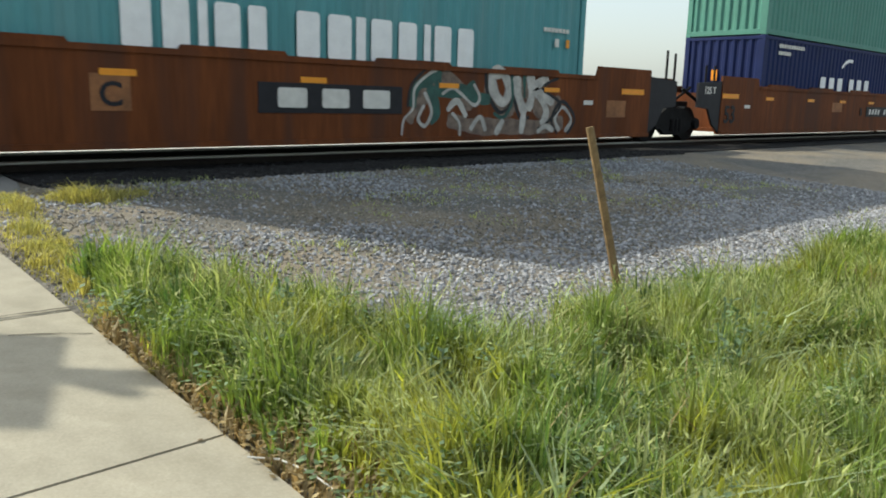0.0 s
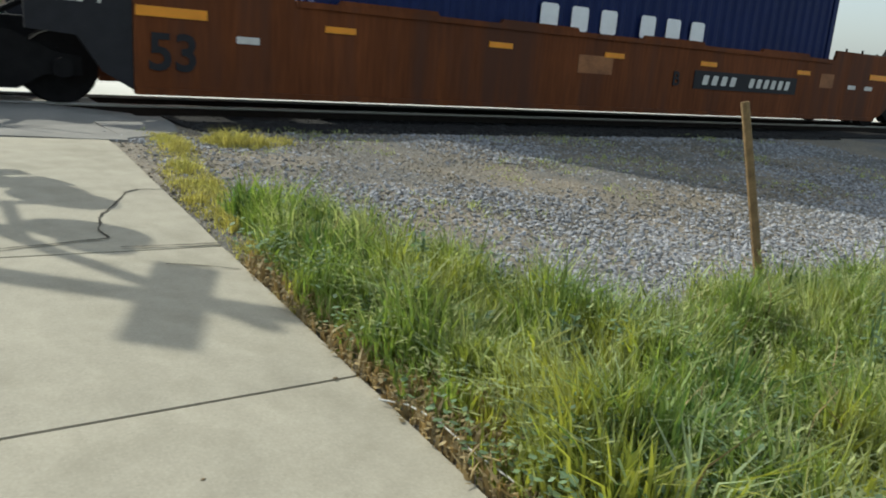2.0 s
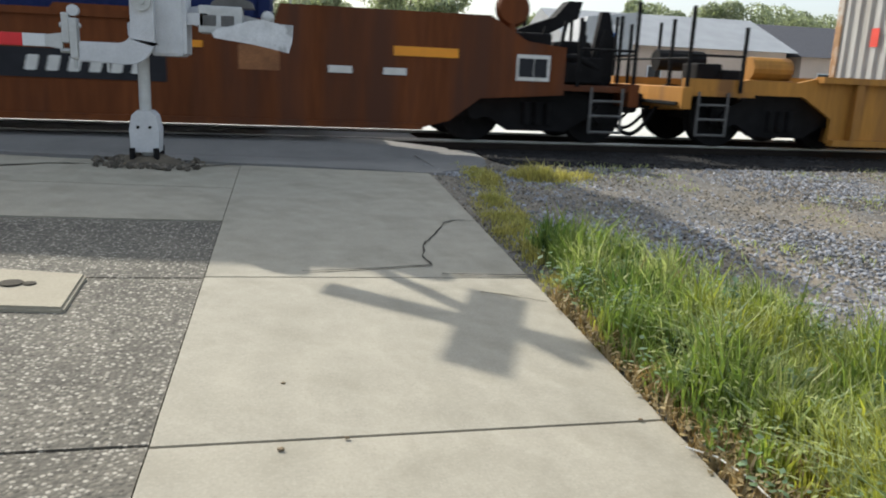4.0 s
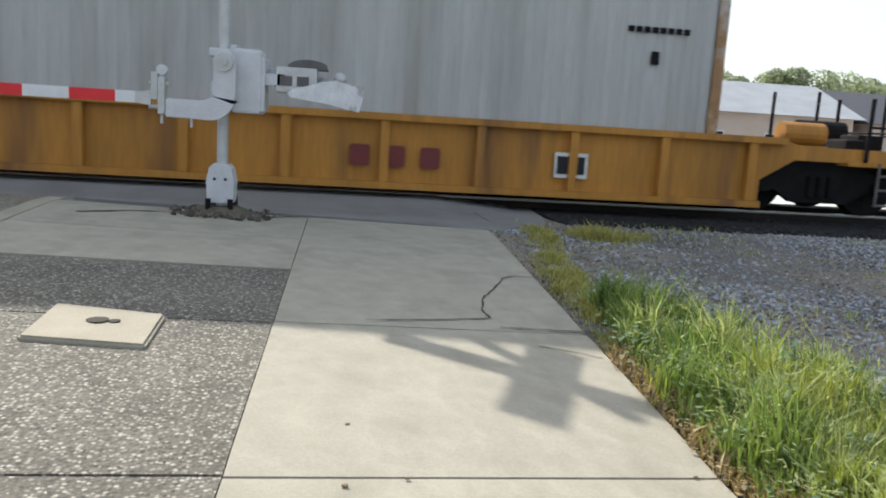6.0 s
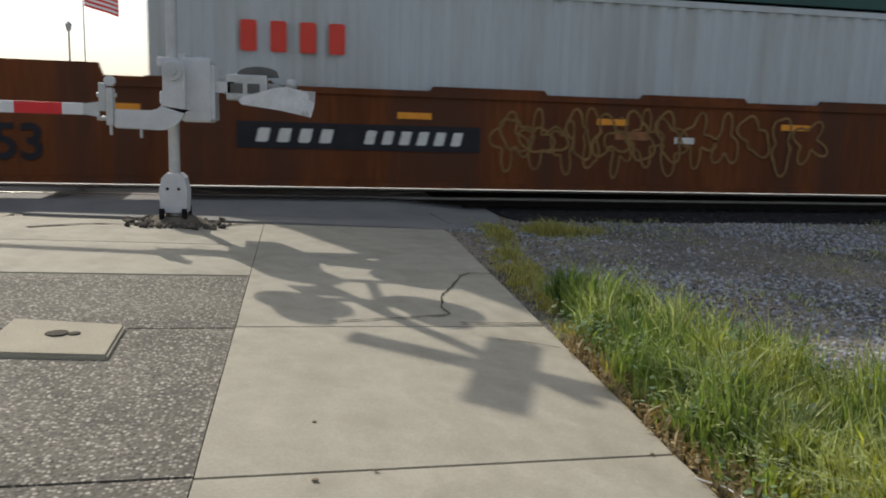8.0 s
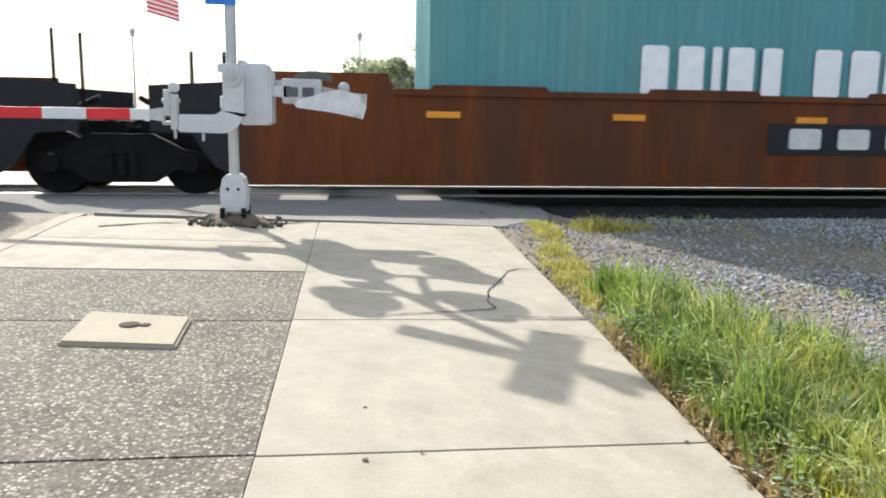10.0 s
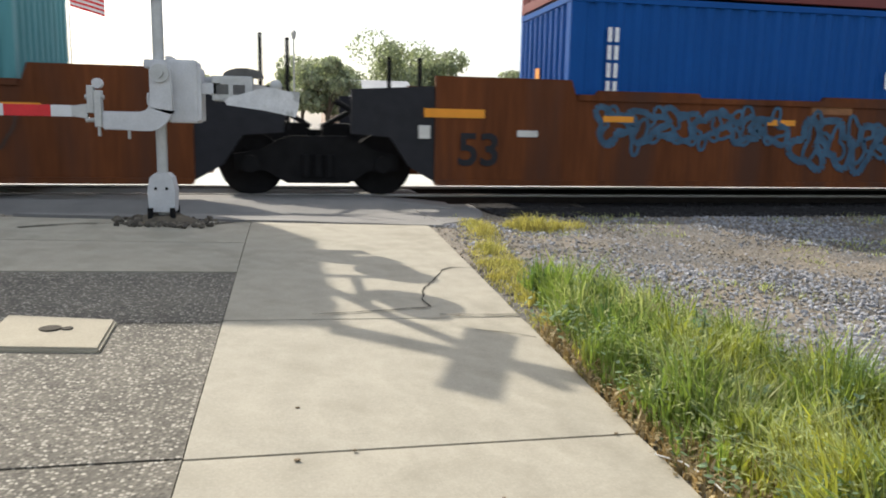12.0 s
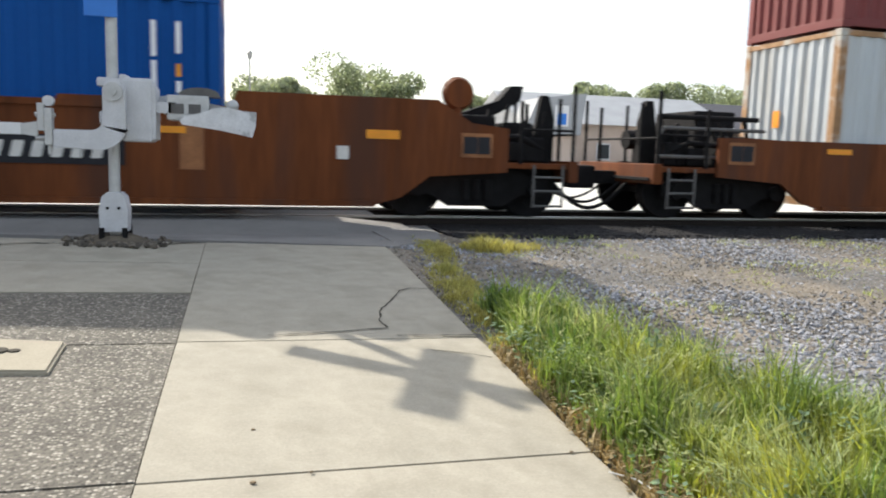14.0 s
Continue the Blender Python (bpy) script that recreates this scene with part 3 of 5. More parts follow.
def joint_gear(car, x, mirror):
    """Black end panels and gear over a shared truck, at the deep side's end x."""
    s = mirror
    X = lambda d: x + s * d
    for y in (-1.3, 1.3):
        b = bmesh.new()
        prism(b, [(X(0.004), 0.22), (X(0.35), 0.42), (X(0.62), 0.82), (X(1.15), 0.86), (X(1.15), 1.45), (X(0.004), 1.52)], y - 0.03, y + 0.03)
        part("end_panel", b, BLACK_PAINT, car, "black painted end panel")
    b = bmesh.new()
    bx(b, min(X(0.1), X(1.5)), max(X(0.1), X(1.5)), -0.45, 0.45, 0.72, 1.0, bevel=0.03)
    tube(b, [(X(0.6), -1.15, 0.9), (X(1.35), -1.0, 1.3)], 0.04)
    tube(b, [(X(0.8), -0.9, 1.35), (X(1.5), -0.8, 0.95)], 0.035)
    part("articulation", b, GRIME, car)
    for d, high in ((0.85, 2.15), (1.2, 2.1)) if s > 0 else ((0.2, 1.9), (0.62, 1.9)):
        rod(car, "grab_pole", GRIME, [(X(d), -1.2, 0.9), (X(d), -1.2, high)], 0.03)


def yellow_unit(x0, x1):
    car = thing("well_car_unit", "faded yellow ribbed container well car", "rail car", "cars of the train")
    lo, hi = 0.12, 1.05
    line = [(x0, lo), (x0, 0.48), (x0 - 0.5, 0.78), (x0 - 2.4, 0.78), (x0 - 2.4, 0.98), (x0 - 0.6, 0.98), (x0 - 0.3, hi), (x1 + 0.3, hi), (x1 + 0.6, 0.98), (x1 + 2.4, 0.98), (x1 + 2.4, 0.78), (x1 + 0.5, 0.78), (x1, 0.48), (x1, lo)]
    for y in (-1.24, 1.24):
        side_plate(car, line, CAR_YELLOW, y)
    for y in (-1.32, 1.32):
        block(car, "top_chord", CAR_YELLOW, x0 - 0.3, x1 + 0.3, y - 0.09, y + 0.09, hi - 0.06, hi + 0.03)
        block(car, "bottom_sill", CAR_YELLOW, x0 + 0.01, x1 - 0.01, y - 0.07, y + 0.07, lo - 0.03, lo + 0.06)
    k = x0 + 0.35
    while k < x1:
        for y in (-1.305, 1.36):
            b = bmesh.new()
            bx(b, k - 0.06, k + 0.06, y - 0.085, y + 0.03, lo + 0.06, hi - 0.06, bevel=0.01)
            part("rib", b, CAR_YELLOW, car)
        k += 1.28
    for k in range(6):
        xa = x0 + 1 + k * (x1 - x0 - 2) / 5
        block(car, "floor_beam", CAR_YELLOW, xa - 0.2, xa + 0.2, -1.25, 1.25, lo, lo + 0.1)
    block(car, "bulkhead", CAR_YELLOW, x0 + 0.2, x0 + 0.3, -1.25, 1.25, lo, 0.95)
    block(car, "bulkhead", CAR_YELLOW, x1 - 0.3, x1 - 0.2, -1.25, 1.25, lo, 0.95)
    for x, s, reach in ((x0 + 0.55, -1, 0.475), (x1 - 0.55, 1, 0.715)):
        end_gear(car, x, s, CAR_YELLOW, False, reach)
    return car


def corrugated(b, x0, x1, y, z0, z1, pitch=0.28, depth=0.036, out=-1.0, axis="x"):
    """A corrugated panel, its outer ridges at y; axis: along x, or along y with y as the x place."""
    v = x0
    pts = []
    while v < x1 - 1e-6:
        for f, d in ((0.0, 0.0), (0.3, 0.0), (0.5, 1.0), (0.8, 1.0)):
            if v + f * pitch < x1:
                pts.append((v + f * pitch, y - out * depth * d))
        v += pitch
    pts.append((x1, y))
    rows = []
    for z in (z0, z1):
        rows.append([b.verts.new((p, q, z) if axis == "x" else (q, p, z)) for p, q in pts])
    for i in range(len(pts) - 1):
        b.faces.new((rows[0][i], rows[0][i + 1], rows[1][i + 1], rows[1][i]))


def container(label, mat, length=12.19, height=2.59, frame_mat=None, pitch=0.28):
    """A corrugated steel shipping container, its near lower left corner at the origin's x."""
    frame_mat = frame_mat or mat
    c = thing("shipping_container", label, "container", "containers on the train")
    w = 1.22
    for y, o in ((-w + 0.012, -1.0), (w - 0.012, 1.0)):
        b = bmesh.new()
        corrugated(b, 0.14, length - 0.14, y, 0.14, height - 0.1, pitch, 0.034, o)
        part("side_wall", b, mat, c)
    for x, o in ((0.012, -1.0), (length - 0.012, 1.0)):
        b = bmesh.new()
        corrugated(b, -w + 0.14, w - 0.14, x, 0.14, height - 0.1, 0.25, 0.045, o, "y")
        part("end_wall", b, mat, c)
    b = bmesh.new()
    bx(b, 0.06, length - 0.06, -w + 0.06, w - 0.06, height - 0.05, height - 0.025)
    part("roof", b, mat, c)
    b = bmesh.new()
    bx(b, 0.06, length - 0.06, -w + 0.06, w - 0.06, 0.1, 0.13)
    part("floor_pan", b, frame_mat, c)
    for x0, x1 in ((0.0, 0.15), (length - 0.15, length)):
        for y0, y1 in ((-w, -w + 0.15), (w - 0.15, w)):
            b = bmesh.new()
            bx(b, x0, x1, y0, y1, 0.12, height - 0.12, bevel=0.012)
            post = part("corner_post", b, frame_mat, c)
            for z0, z1 in ((0.0, 0.12), (height - 0.12, height)):
                block(post, "corner_casting", frame_mat, x0 - 0.004, x1 + 0.004, y0 - 0.004, y1 + 0.004, z0, z1, 0.014)
    for y0, y1 in ((-w, -w + 0.06), (w - 0.06, w)):
        for z0, z1 in ((0.02, 0.16), (height - 0.11, height - 0.02)):
            b = bmesh.new()
            bx(b, 0.15, length - 0.15, y0, y1, z0, z1, bevel=0.008)
            part("side_rail", b, frame_mat, c)
    for x0, x1 in ((0.0, 0.06), (length - 0.06, length)):
        for z0, z1 in ((0.02, 0.16), (height - 0.11, height - 0.02)):
            b = bmesh.new()
            bx(b, x0, x1, -w + 0.15, w - 0.15, z0, z1, bevel=0.008)
            part("end_rail", b, frame_mat, c)
    return c

TEAL = material("faded_teal_container_paint", (0.095, 0.275, 0.295), 0.55, vary=0.1, scale=1.2, fine=20, bump=0.05, stain=(0.15, 0.26, 0.265), stain_scale=1.3, stain_low=0.5, stain_high=0.8, streak=True, spec=0.2)
NAVY = material("dark_blue_container_paint", (0.006, 0.015, 0.075), 0.6, vary=0.1, scale=1.2, fine=20, bump=0.05, spec=0.2)
COBALT = material("bright_blue_container_paint", (0.003, 0.068, 0.27), 0.6, vary=0.06, scale=1.0, fine=20, bump=0.03, spec=0.15)
PALE = material("pale_grey_container_paint", (0.45, 0.48, 0.495), 0.6, vary=0.06, scale=1.2, fine=20, bump=0.04, stain=(0.38, 0.38, 0.36), stain_scale=1.4, streak=True)
DULL_WHITE = material("dull_white_container_paint", (0.4, 0.4, 0.385), 0.6, vary=0.09, scale=1.2, fine=20, stain=(0.31, 0.295, 0.265), stain_scale=1.5, streak=True)
RUST_FRAME = material("rusty_container_frame", (0.3, 0.17, 0.08), 0.7, vary=0.2, stain=(0.4, 0.38, 0.34), stain_scale=3)
GREEN = material("sea_green_container_paint", (0.06, 0.2, 0.16), 0.55, vary=0.1, scale=1.2, fine=20, bump=0.05)
DARK_GREEN = material("dark_green_container_paint", (0.015, 0.06, 0.05), 0.55, vary=0.1, scale=1.2, bump=0.05)
MAROON = material("red_oxide_container_paint", (0.15, 0.026, 0.024), 0.6, vary=0.12, scale=1.2, bump=0.05)

FLOOR = 0.28
C1 = brown_unit(-0.4, 16.2, "joint", "joint")
B1 = brown_unit(19.5, 36.0, "joint", "end")
Y1 = yellow_unit(42.1, 56.72)
A2 = brown_unit(63.3, 79.5, "end", "joint")
C2 = brown_unit(82.7, 99.5, "joint", "joint")
B2 = brown_unit(102.68, 118.87, "joint", "end")
A3 = brown_unit(126.1, 142.3, "end", "joint", hi=1.22, top=1.28)
for car in (C1, B1, Y1, A2, C2, B2, A3):
    on_train(car, 0.0)
end_gear(B1, 36.0, 1, CAR_BROWN, reach=0.475)
end_gear(A2, 63.3, -1, CAR_BROWN, False, 0.715)
end_gear(B2, 118.87, 1, CAR_BROWN, reach=0.765)
end_gear(A3, 126.1, -1, CAR_BROWN, False, 0.765)
for car, x, s in ((C1, 16.2, 1), (B1, 19.5, -1), (A2, 79.5, 1), (C2, 82.7, -1), (C2, 99.5, 1), (B2, 102.68, -1)):
    joint_gear(car, x, s)
for car, x in ((C1, 17.85), (B1, 37.65), (Y1, 41.42), (Y1, 57.8), (A2, 61.45), (A2, 81.1), (C2, 101.1), (B2, 120.4), (A3, 124.55)):
    build_truck(car, x)


def load(ob, u, z=FLOOR):
    return on_train(ob, u, z)


china_1 = load(container("faded teal corrugated container with white marking", TEAL, height=2.9), 1.64)
top_c1 = load(container("sea green corrugated container stacked on top", GREEN, height=2.9), 1.64, FLOOR + 2.9)
cma = load(container("dark blue corrugated container with white marking", NAVY), 21.85)
top_b1 = load(container("sea green corrugated container stacked on top", GREEN, height=2.9), 21.85, FLOOR + 2.59)
white_1 = load(container("dull white container with rusty corner posts", DULL_WHITE, frame_mat=RUST_FRAME, height=2.9), 43.85)
top_y1 = load(container("sea green corrugated container stacked on top", GREEN, height=2.9), 43.45, FLOOR + 2.9)
oocl = load(container("pale grey container with red marking", PALE, height=2.59), 65.72)
top_a2 = load(container("dark green corrugated container stacked on top", DARK_GREEN, height=2.9), 65.72, FLOOR + 2.59)
china_2 = load(container("faded teal corrugated container with white marking", TEAL, height=2.9), 85.2)
top_c2 = load(container("sea green corrugated container stacked on top", GREEN, height=2.9), 85.2, FLOOR + 2.9)
cosco = load(container("bright blue container with white logo shape", COBALT, height=2.59), 104.62)
top_b2 = load(container("red oxide corrugated container stacked on top", MAROON, height=2.9), 104.62, FLOOR + 2.59)
white_2 = load(container("pale container with yellowed corner posts", PALE, frame_mat=RUST_FRAME, height=2.9), 126.35, FLOOR - 0.08)
top_a3 = load(container("red oxide corrugated container stacked on top", MAROON, height=2.9), 126.35, FLOOR + 2.84)



# ---- markings on the cars ----
NEAR, BOX = -1.352, -1.232
for car, places in ((C1, (4.25, 7.14, 9.92, 12.7, 15.5)), (B1, (19.95, 22.2, 24.95, 27.42, 29.92, 33.0, 36.0)), (A2, (62.1, 65.4, 69.1, 71.9, 74.74, 77.55)), (C2, (85.4, 88.0, 90.7, 93.35, 95.6, 97.46)), (B2, (102.95, 105.35, 107.96, 110.88, 113.48, 116.15, 118.95)), (A3, (126.4, 129.0, 131.6))):
    for x in places:
        big = x in (15.5, 19.95, 36.0, 62.1, 102.95, 118.95)
        strip(car, "reflector", x, 1.13 if not big else 1.16, 0.85 if big and x != 118.95 else 0.46, 0.12 if big else 0.085, AMBER, "amber reflective strip")
strip(C2, "reflector", 99.5 - 0.25, 1.13, 0.4, 0.2, AMBER, "amber reflective strip")
for car, x in ((C1, 13.9), (B1, 20.9), (B1, 34.9), (B1, 35.6), (A2, 63.45), (A2, 73.0), (C2, 92.5), (C2, 95.0), (B2, 104.0), (B2, 118.4), (B2, 102.53)):
    strip(car, "stencil_plate", x, 0.9, 0.3 if x not in (63.45, 118.4, 102.53) else 0.16, 0.09 if x not in (63.45, 118.4, 102.53) else 0.18, PALE_PAINT, "small off-white stencil panel")
RUST_PATCH = material("faded_orange_patch", (0.25, 0.105, 0.04), 0.7, vary=0.3, scale=4)
for car, x, z, w, h in ((C1, 14.9, 0.78, 0.7, 0.36), (C2, 93.9, 1.34, 0.85, 0.16), (B2, 108.8, 1.36, 0.7, 0.18), (B2, 116.45, 1.0, 0.3, 0.75), (B1, 33.9, 1.0, 0.5, 0.3), (B1, 27.0, 0.95, 0.8, 0.3), (A2, 72.2, 0.95, 0.5, 0.12), (C2, 91.9, 0.92, 0.7, 0.16), (C1, 4.15, 0.88, 0.5, 0.46)):
    strip(car, "repaint_patch", x, z, w, h, RUST_PATCH, "faded orange repainted patch", y=NEAR, depth=0.006)
for car, x0, x1, z0, z1, style in ((C1, 6.2, 8.86, 0.64, 1.08, 0), (C2, 90.06, 92.65, 0.64, 1.08, 0), (B1, 29.55, 32.8, 0.66, 1.0, 1), (A2, 66.8, 70.0, 0.66, 1.0, 1), (B2, 112.47, 115.64, 0.66, 1.02, 1)):
    strip(car, "sign_panel", (x0 + x1) / 2, (z0 + z1) / 2, x1 - x0, z1 - z0, BLACK_PAINT, "black painted panel with pale marking")
    yy = NEAR - 0.013
    if style == 0:
        bars(car, x0 + 0.25, x1 - 0.15, z0 + 0.08, z1 - 0.07, 3, PALE_PAINT, yy, "marking", "pale block marking", 0.0, 0, ((0.03, 0.25), (0.37, 0.59), (0.71, 0.95)))
    else:
        bars(car, x0 + 0.2, x0 + (x1 - x0) * 0.4, z0 + 0.08, z1 - 0.08, 4, PALE_PAINT, yy, "marking", "pale slanted marking", 0.25)
        bars(car, x0 + (x1 - x0) * 0.5, x1 - 0.2, z0 + 0.08, z1 - 0.08, 6, PALE_PAINT, yy, "marking", "pale slanted marking", 0.25)
for car, text, x, z, size, mat in ((B1, "53", 19.96, 0.48, 0.62, BLACK_PAINT), (A2, "53", 64.2, 0.46, 0.62, BLACK_PAINT), (B2, "53", 103.3, 0.46, 0.62, BLACK_PAINT), (C1, "C", 4.15, 0.72, 0.42, BLACK_PAINT), (B1, "B", 29.05, 0.7, 0.36, BLACK_PAINT), (B2, "B", 111.9, 0.7, 0.36, BLACK_PAINT)):
    letter_text(car, text, x, z, size, mat, NEAR - 0.012)
letter_text(B1, "125 T", 18.92, 1.2, 0.24, PALE_PAINT, -1.334)
letter_text(Y1, "40", 45.6, 0.4, 0.6, BLACK_PAINT, -1.345)
bars(Y1, 50.9, 52.3, 0.38, 0.66, 3, MAROON, -1.338, "marking", "faded maroon block marking")
for car, x, z in ((Y1, 53.95, 0.53), (B1, 37.45, 1.02), (B2, 120.3, 1.05), (A3, 124.6, 1.05)):
    yy = -1.335 if car is Y1 else NEAR
    strip(car, "data_plate", x, z, 0.46, 0.34, PALE_PAINT if car in (Y1, B1) else RUST_PATCH, "pale-edged data plate", y=yy)
    strip(car, "data_field", x - 0.1, z, 0.2, 0.24, BLACK_PAINT, "", y=yy - 0.012, depth=0.006)
    strip(car, "data_field", x + 0.1, z, 0.18, 0.24, BLACK_PAINT, "", y=yy - 0.012, depth=0.006)


def scrawl(car, x0, x1, z0, z1, count, fill, edge, seed, width=0.045):
    """Spray-painted looping shapes."""
    rng = random.Random(seed)
    y = NEAR - 0.003 - 0.0012 * (seed % 8)
    bf, be = bmesh.new(), bmesh.new()
    for k in range(count):
        cx = x0 + (x1 - x0) * (k + 0.5) / count
        cz, rx, rz = (z0 + z1) / 2 + rng.uniform(-0.08, 0.08), (x1 - x0) / count * rng.uniform(0.5, 0.75), (z1 - z0) * rng.uniform(0.36, 0.5)
        a0, lob, ph = rng.uniform(0, 6), rng.choice((2, 3, 3, 4)), rng.uniform(0, 6)
        pts = []
        for i in range(40):
            a = 2 * math.pi * i / 40
            r = 0.72 + 0.28 * math.sin(lob * a + ph) + 0.1 * math.sin(5 * a + a0)
            pts.append((cx + rx * r * math.cos(a), min(1.42, max(0.2, cz + rz * r * math.sin(a)))))
        d = k * 0.0006
        if fill and k % 3 != 1:
            bf.faces.new([bf.verts.new((p, y - d, q)) for p, q in pts])
        for i in range(40):
            (ax, az), (bx_, bz) = pts[i], pts[(i + 1) % 40]
            n = Vector((-(bz - az), bx_ - ax)).normalized() * width / 2 if (bx_ - ax, bz - az) != (0, 0) else Vector((width, 0))
            be.faces.new([be.verts.new((p, y - d - 0.0004 - 0.00003 * i, q)) for p, q in ((ax - n.x, az - n.y), (bx_ - n.x, bz - n.y), (bx_ + n.x, bz + n.y), (ax + n.x, az + n.y))])
    if fill:
        part("graffiti_fill", bf, fill, car, "spray-painted graffiti shapes")
    else:
        bf.free()
    part("graffiti_outline", be, edge, car, "spray-painted graffiti lines")


def stroke(car, mat, width, layer, *marks):
    """One spray-painted stroke, a soft bend through its marks."""
    b = bmesh.new()
    y = NEAR - 0.003 - 0.0004 * layer
    ps = [Vector(p) for p in (marks[0],) + marks + (marks[-1],)]
    line = []
    for p0, p1, p2, p3 in zip(ps, ps[1:], ps[2:], ps[3:]):
        for k in range(7):
            t = k / 7
            line.append(0.5 * (2 * p1 + (p2 - p0) * t + (2 * p0 - 5 * p1 + 4 * p2 - p3) * t * t + (3 * p1 - p0 - 3 * p2 + p3) * t ** 3))
    line.append(ps[-1])
    sides = []
    for i, p in enumerate(line):
        d = (line[min(i + 1, len(line) - 1)] - line[max(i - 1, 0)]).normalized()
        w = width / 2 * (0.8 + 0.4 * noise.noise((p.x * 4, p.y * 4, layer))) * (0.6 if i in (0, len(line) - 1) else 1.0)
        n = Vector((-d.y, d.x)) * w
        sides.append([b.verts.new((q.x, y, q.y)) for q in (p - n, p + n)])
    for (a0, a1), (b0, b1) in zip(sides, sides[1:]):
        b.faces.new((a0, b0, b1, a1))
    part("graffiti_stroke", b, mat, car, "spray-painted graffiti stroke")


SPRAY_WHITE = material("white_spray_paint", (0.42, 0.4, 0.37), 0.7, vary=0.3, scale=5)
SPRAY_TEAL = material("dark_teal_spray_paint", (0.025, 0.08, 0.065), 0.6, vary=0.3, scale=5)
SPRAY_BLUE = material("sky_blue_spray_paint", (0.04, 0.095, 0.155), 0.7, vary=0.3, scale=5)
SPRAY_DARK = material("dark_brown_spray_paint", (0.05, 0.025, 0.015), 0.7, vary=0.3, scale=5)
SPRAY_TAN = material("tan_spray_paint", (0.2, 0.115, 0.035), 0.7, vary=0.3, scale=5)
SPRAY_HAZE = material("faded_grey_spray_paint", (0.17, 0.125, 0.1), 0.8, vary=0.4, scale=6)
SPRAY_BLACK = material("black_spray_paint", (0.014, 0.014, 0.016), 0.7, vary=0.3, scale=5)
stroke(C1, SPRAY_HAZE, 0.42, -3, (10.85, 1.2), (11.4, 0.75), (11.9, 1.15), (12.5, 0.7), (13.0, 0.95))
stroke(C1, SPRAY_HAZE, 0.36, -4, (9.9, 0.55), (10.6, 0.42), (11.4, 0.42), (12.2, 0.4), (13.1, 0.5))
stroke(C1, SPRAY_HAZE, 0.3, -5, (9.0, 0.5), (9.3, 0.9), (9.9, 1.25), (10.5, 0.75))
stroke(C1, SPRAY_BLACK, 0.09, -1, (10.82, 1.42), (10.9, 1.0), (11.25, 0.68), (11.58, 0.95), (11.5, 1.4))
stroke(C1, SPRAY_BLACK, 0.09, -2, (11.56, 1.4), (11.6, 0.98), (11.8, 0.56), (12.06, 0.6))
stroke(C1, SPRAY_BLACK, 0.08, 18, (12.9, 1.38), (12.42, 1.15), (12.98, 0.86), (12.6, 0.5), (12.3, 0.36))
stroke(C1, SPRAY_BLACK, 0.08, 19, (12.92, 0.26), (12.72, 0.57), (13.04, 0.91), (13.46, 0.58), (13.24, 0.26))
stroke(C1, SPRAY_BLACK, 0.07, 20, (8.98, 0.75), (9.06, 1.12), (9.4, 1.41))
stroke(C1, SPRAY_WHITE, 0.12, 21, (10.45, 0.36), (10.7, 0.6), (10.85, 0.34))
stroke(C1, SPRAY_WHITE, 0.13, 22, (12.3, 0.3), (12.55, 0.42), (12.8, 0.33))
stroke(C1, SPRAY_TEAL, 0.26, 0, (9.08, 0.75), (9.18, 1.08), (9.46, 1.22), (9.64, 1.35), (9.69, 1.06), (9.93, 1.02), (10.33, 1.04), (10.63, 0.81))
stroke(C1, SPRAY_TEAL, 0.23, 1, (9.46, 1.12), (9.64, 0.67), (9.47, 0.51))
stroke(C1, SPRAY_TEAL, 0.26, 2, (10.42, 1.2), (10.62, 0.95), (10.96, 0.91))
stroke(C1, SPRAY_WHITE, 0.06, 3, (8.86, 0.28), (8.91, 0.55), (9.1, 0.73), (9.14, 1.07), (9.46, 1.32), (9.66, 1.4))
stroke(C1, SPRAY_WHITE, 0.08, 4, (9.35, 1.01), (9.52, 0.69), (9.38, 0.44), (9.22, 0.56), (9.35, 0.79))
stroke(C1, SPRAY_WHITE, 0.14, 5, (9.88, 0.7), (10.12, 0.87), (10.36, 0.59))
stroke(C1, SPRAY_WHITE, 0.08, 6, (10.2, 0.26), (10.19, 0.48), (10.0, 0.67))
stroke(C1, SPRAY_WHITE, 0.07, 7, (9.75, 0.98), (10.05, 1.08), (10.53, 0.81), (10.68, 0.95), (10.52, 1.18))
stroke(C1, SPRAY_WHITE, 0.26, 8, (10.97, 1.4), (11.05, 1.05), (11.3, 0.87), (11.45, 1.1), (11.28, 1.39), (10.97, 1.4))
stroke(C1, SPRAY_WHITE, 0.24, 9, (11.65, 1.36), (11.71, 1.02), (11.93, 0.66))
stroke(C1, SPRAY_WHITE, 0.24, 10, (12.04, 1.4), (12.1, 1.01), (12.0, 0.72))
stroke(C1, SPRAY_WHITE, 0.26, 11, (12.58, 1.36), (12.17, 1.13), (12.78, 0.9))
stroke(C1, SPRAY_WHITE, 0.2, 12, (12.25, 1.08), (12.55, 0.71), (12.41, 0.44))
stroke(C1, SPRAY_TEAL, 0.09, 13, (11.51, 1.35), (11.55, 0.88), (11.32, 0.59), (11.05, 0.67))
stroke(C1, SPRAY_TEAL, 0.1, 14, (11.87, 1.4), (11.89, 0.95))
stroke(C1, SPRAY_WHITE, 0.15, 15, (11.12, 0.27), (11.32, 0.55))
stroke(C1, SPRAY_WHITE, 0.17, 16, (11.83, 0.28), (11.89, 0.68))
stroke(C1, SPRAY_WHITE, 0.1, 17, (12.99, 0.32), (12.83, 0.57), (13.06, 0.8), (13.35, 0.55), (13.16, 0.31))
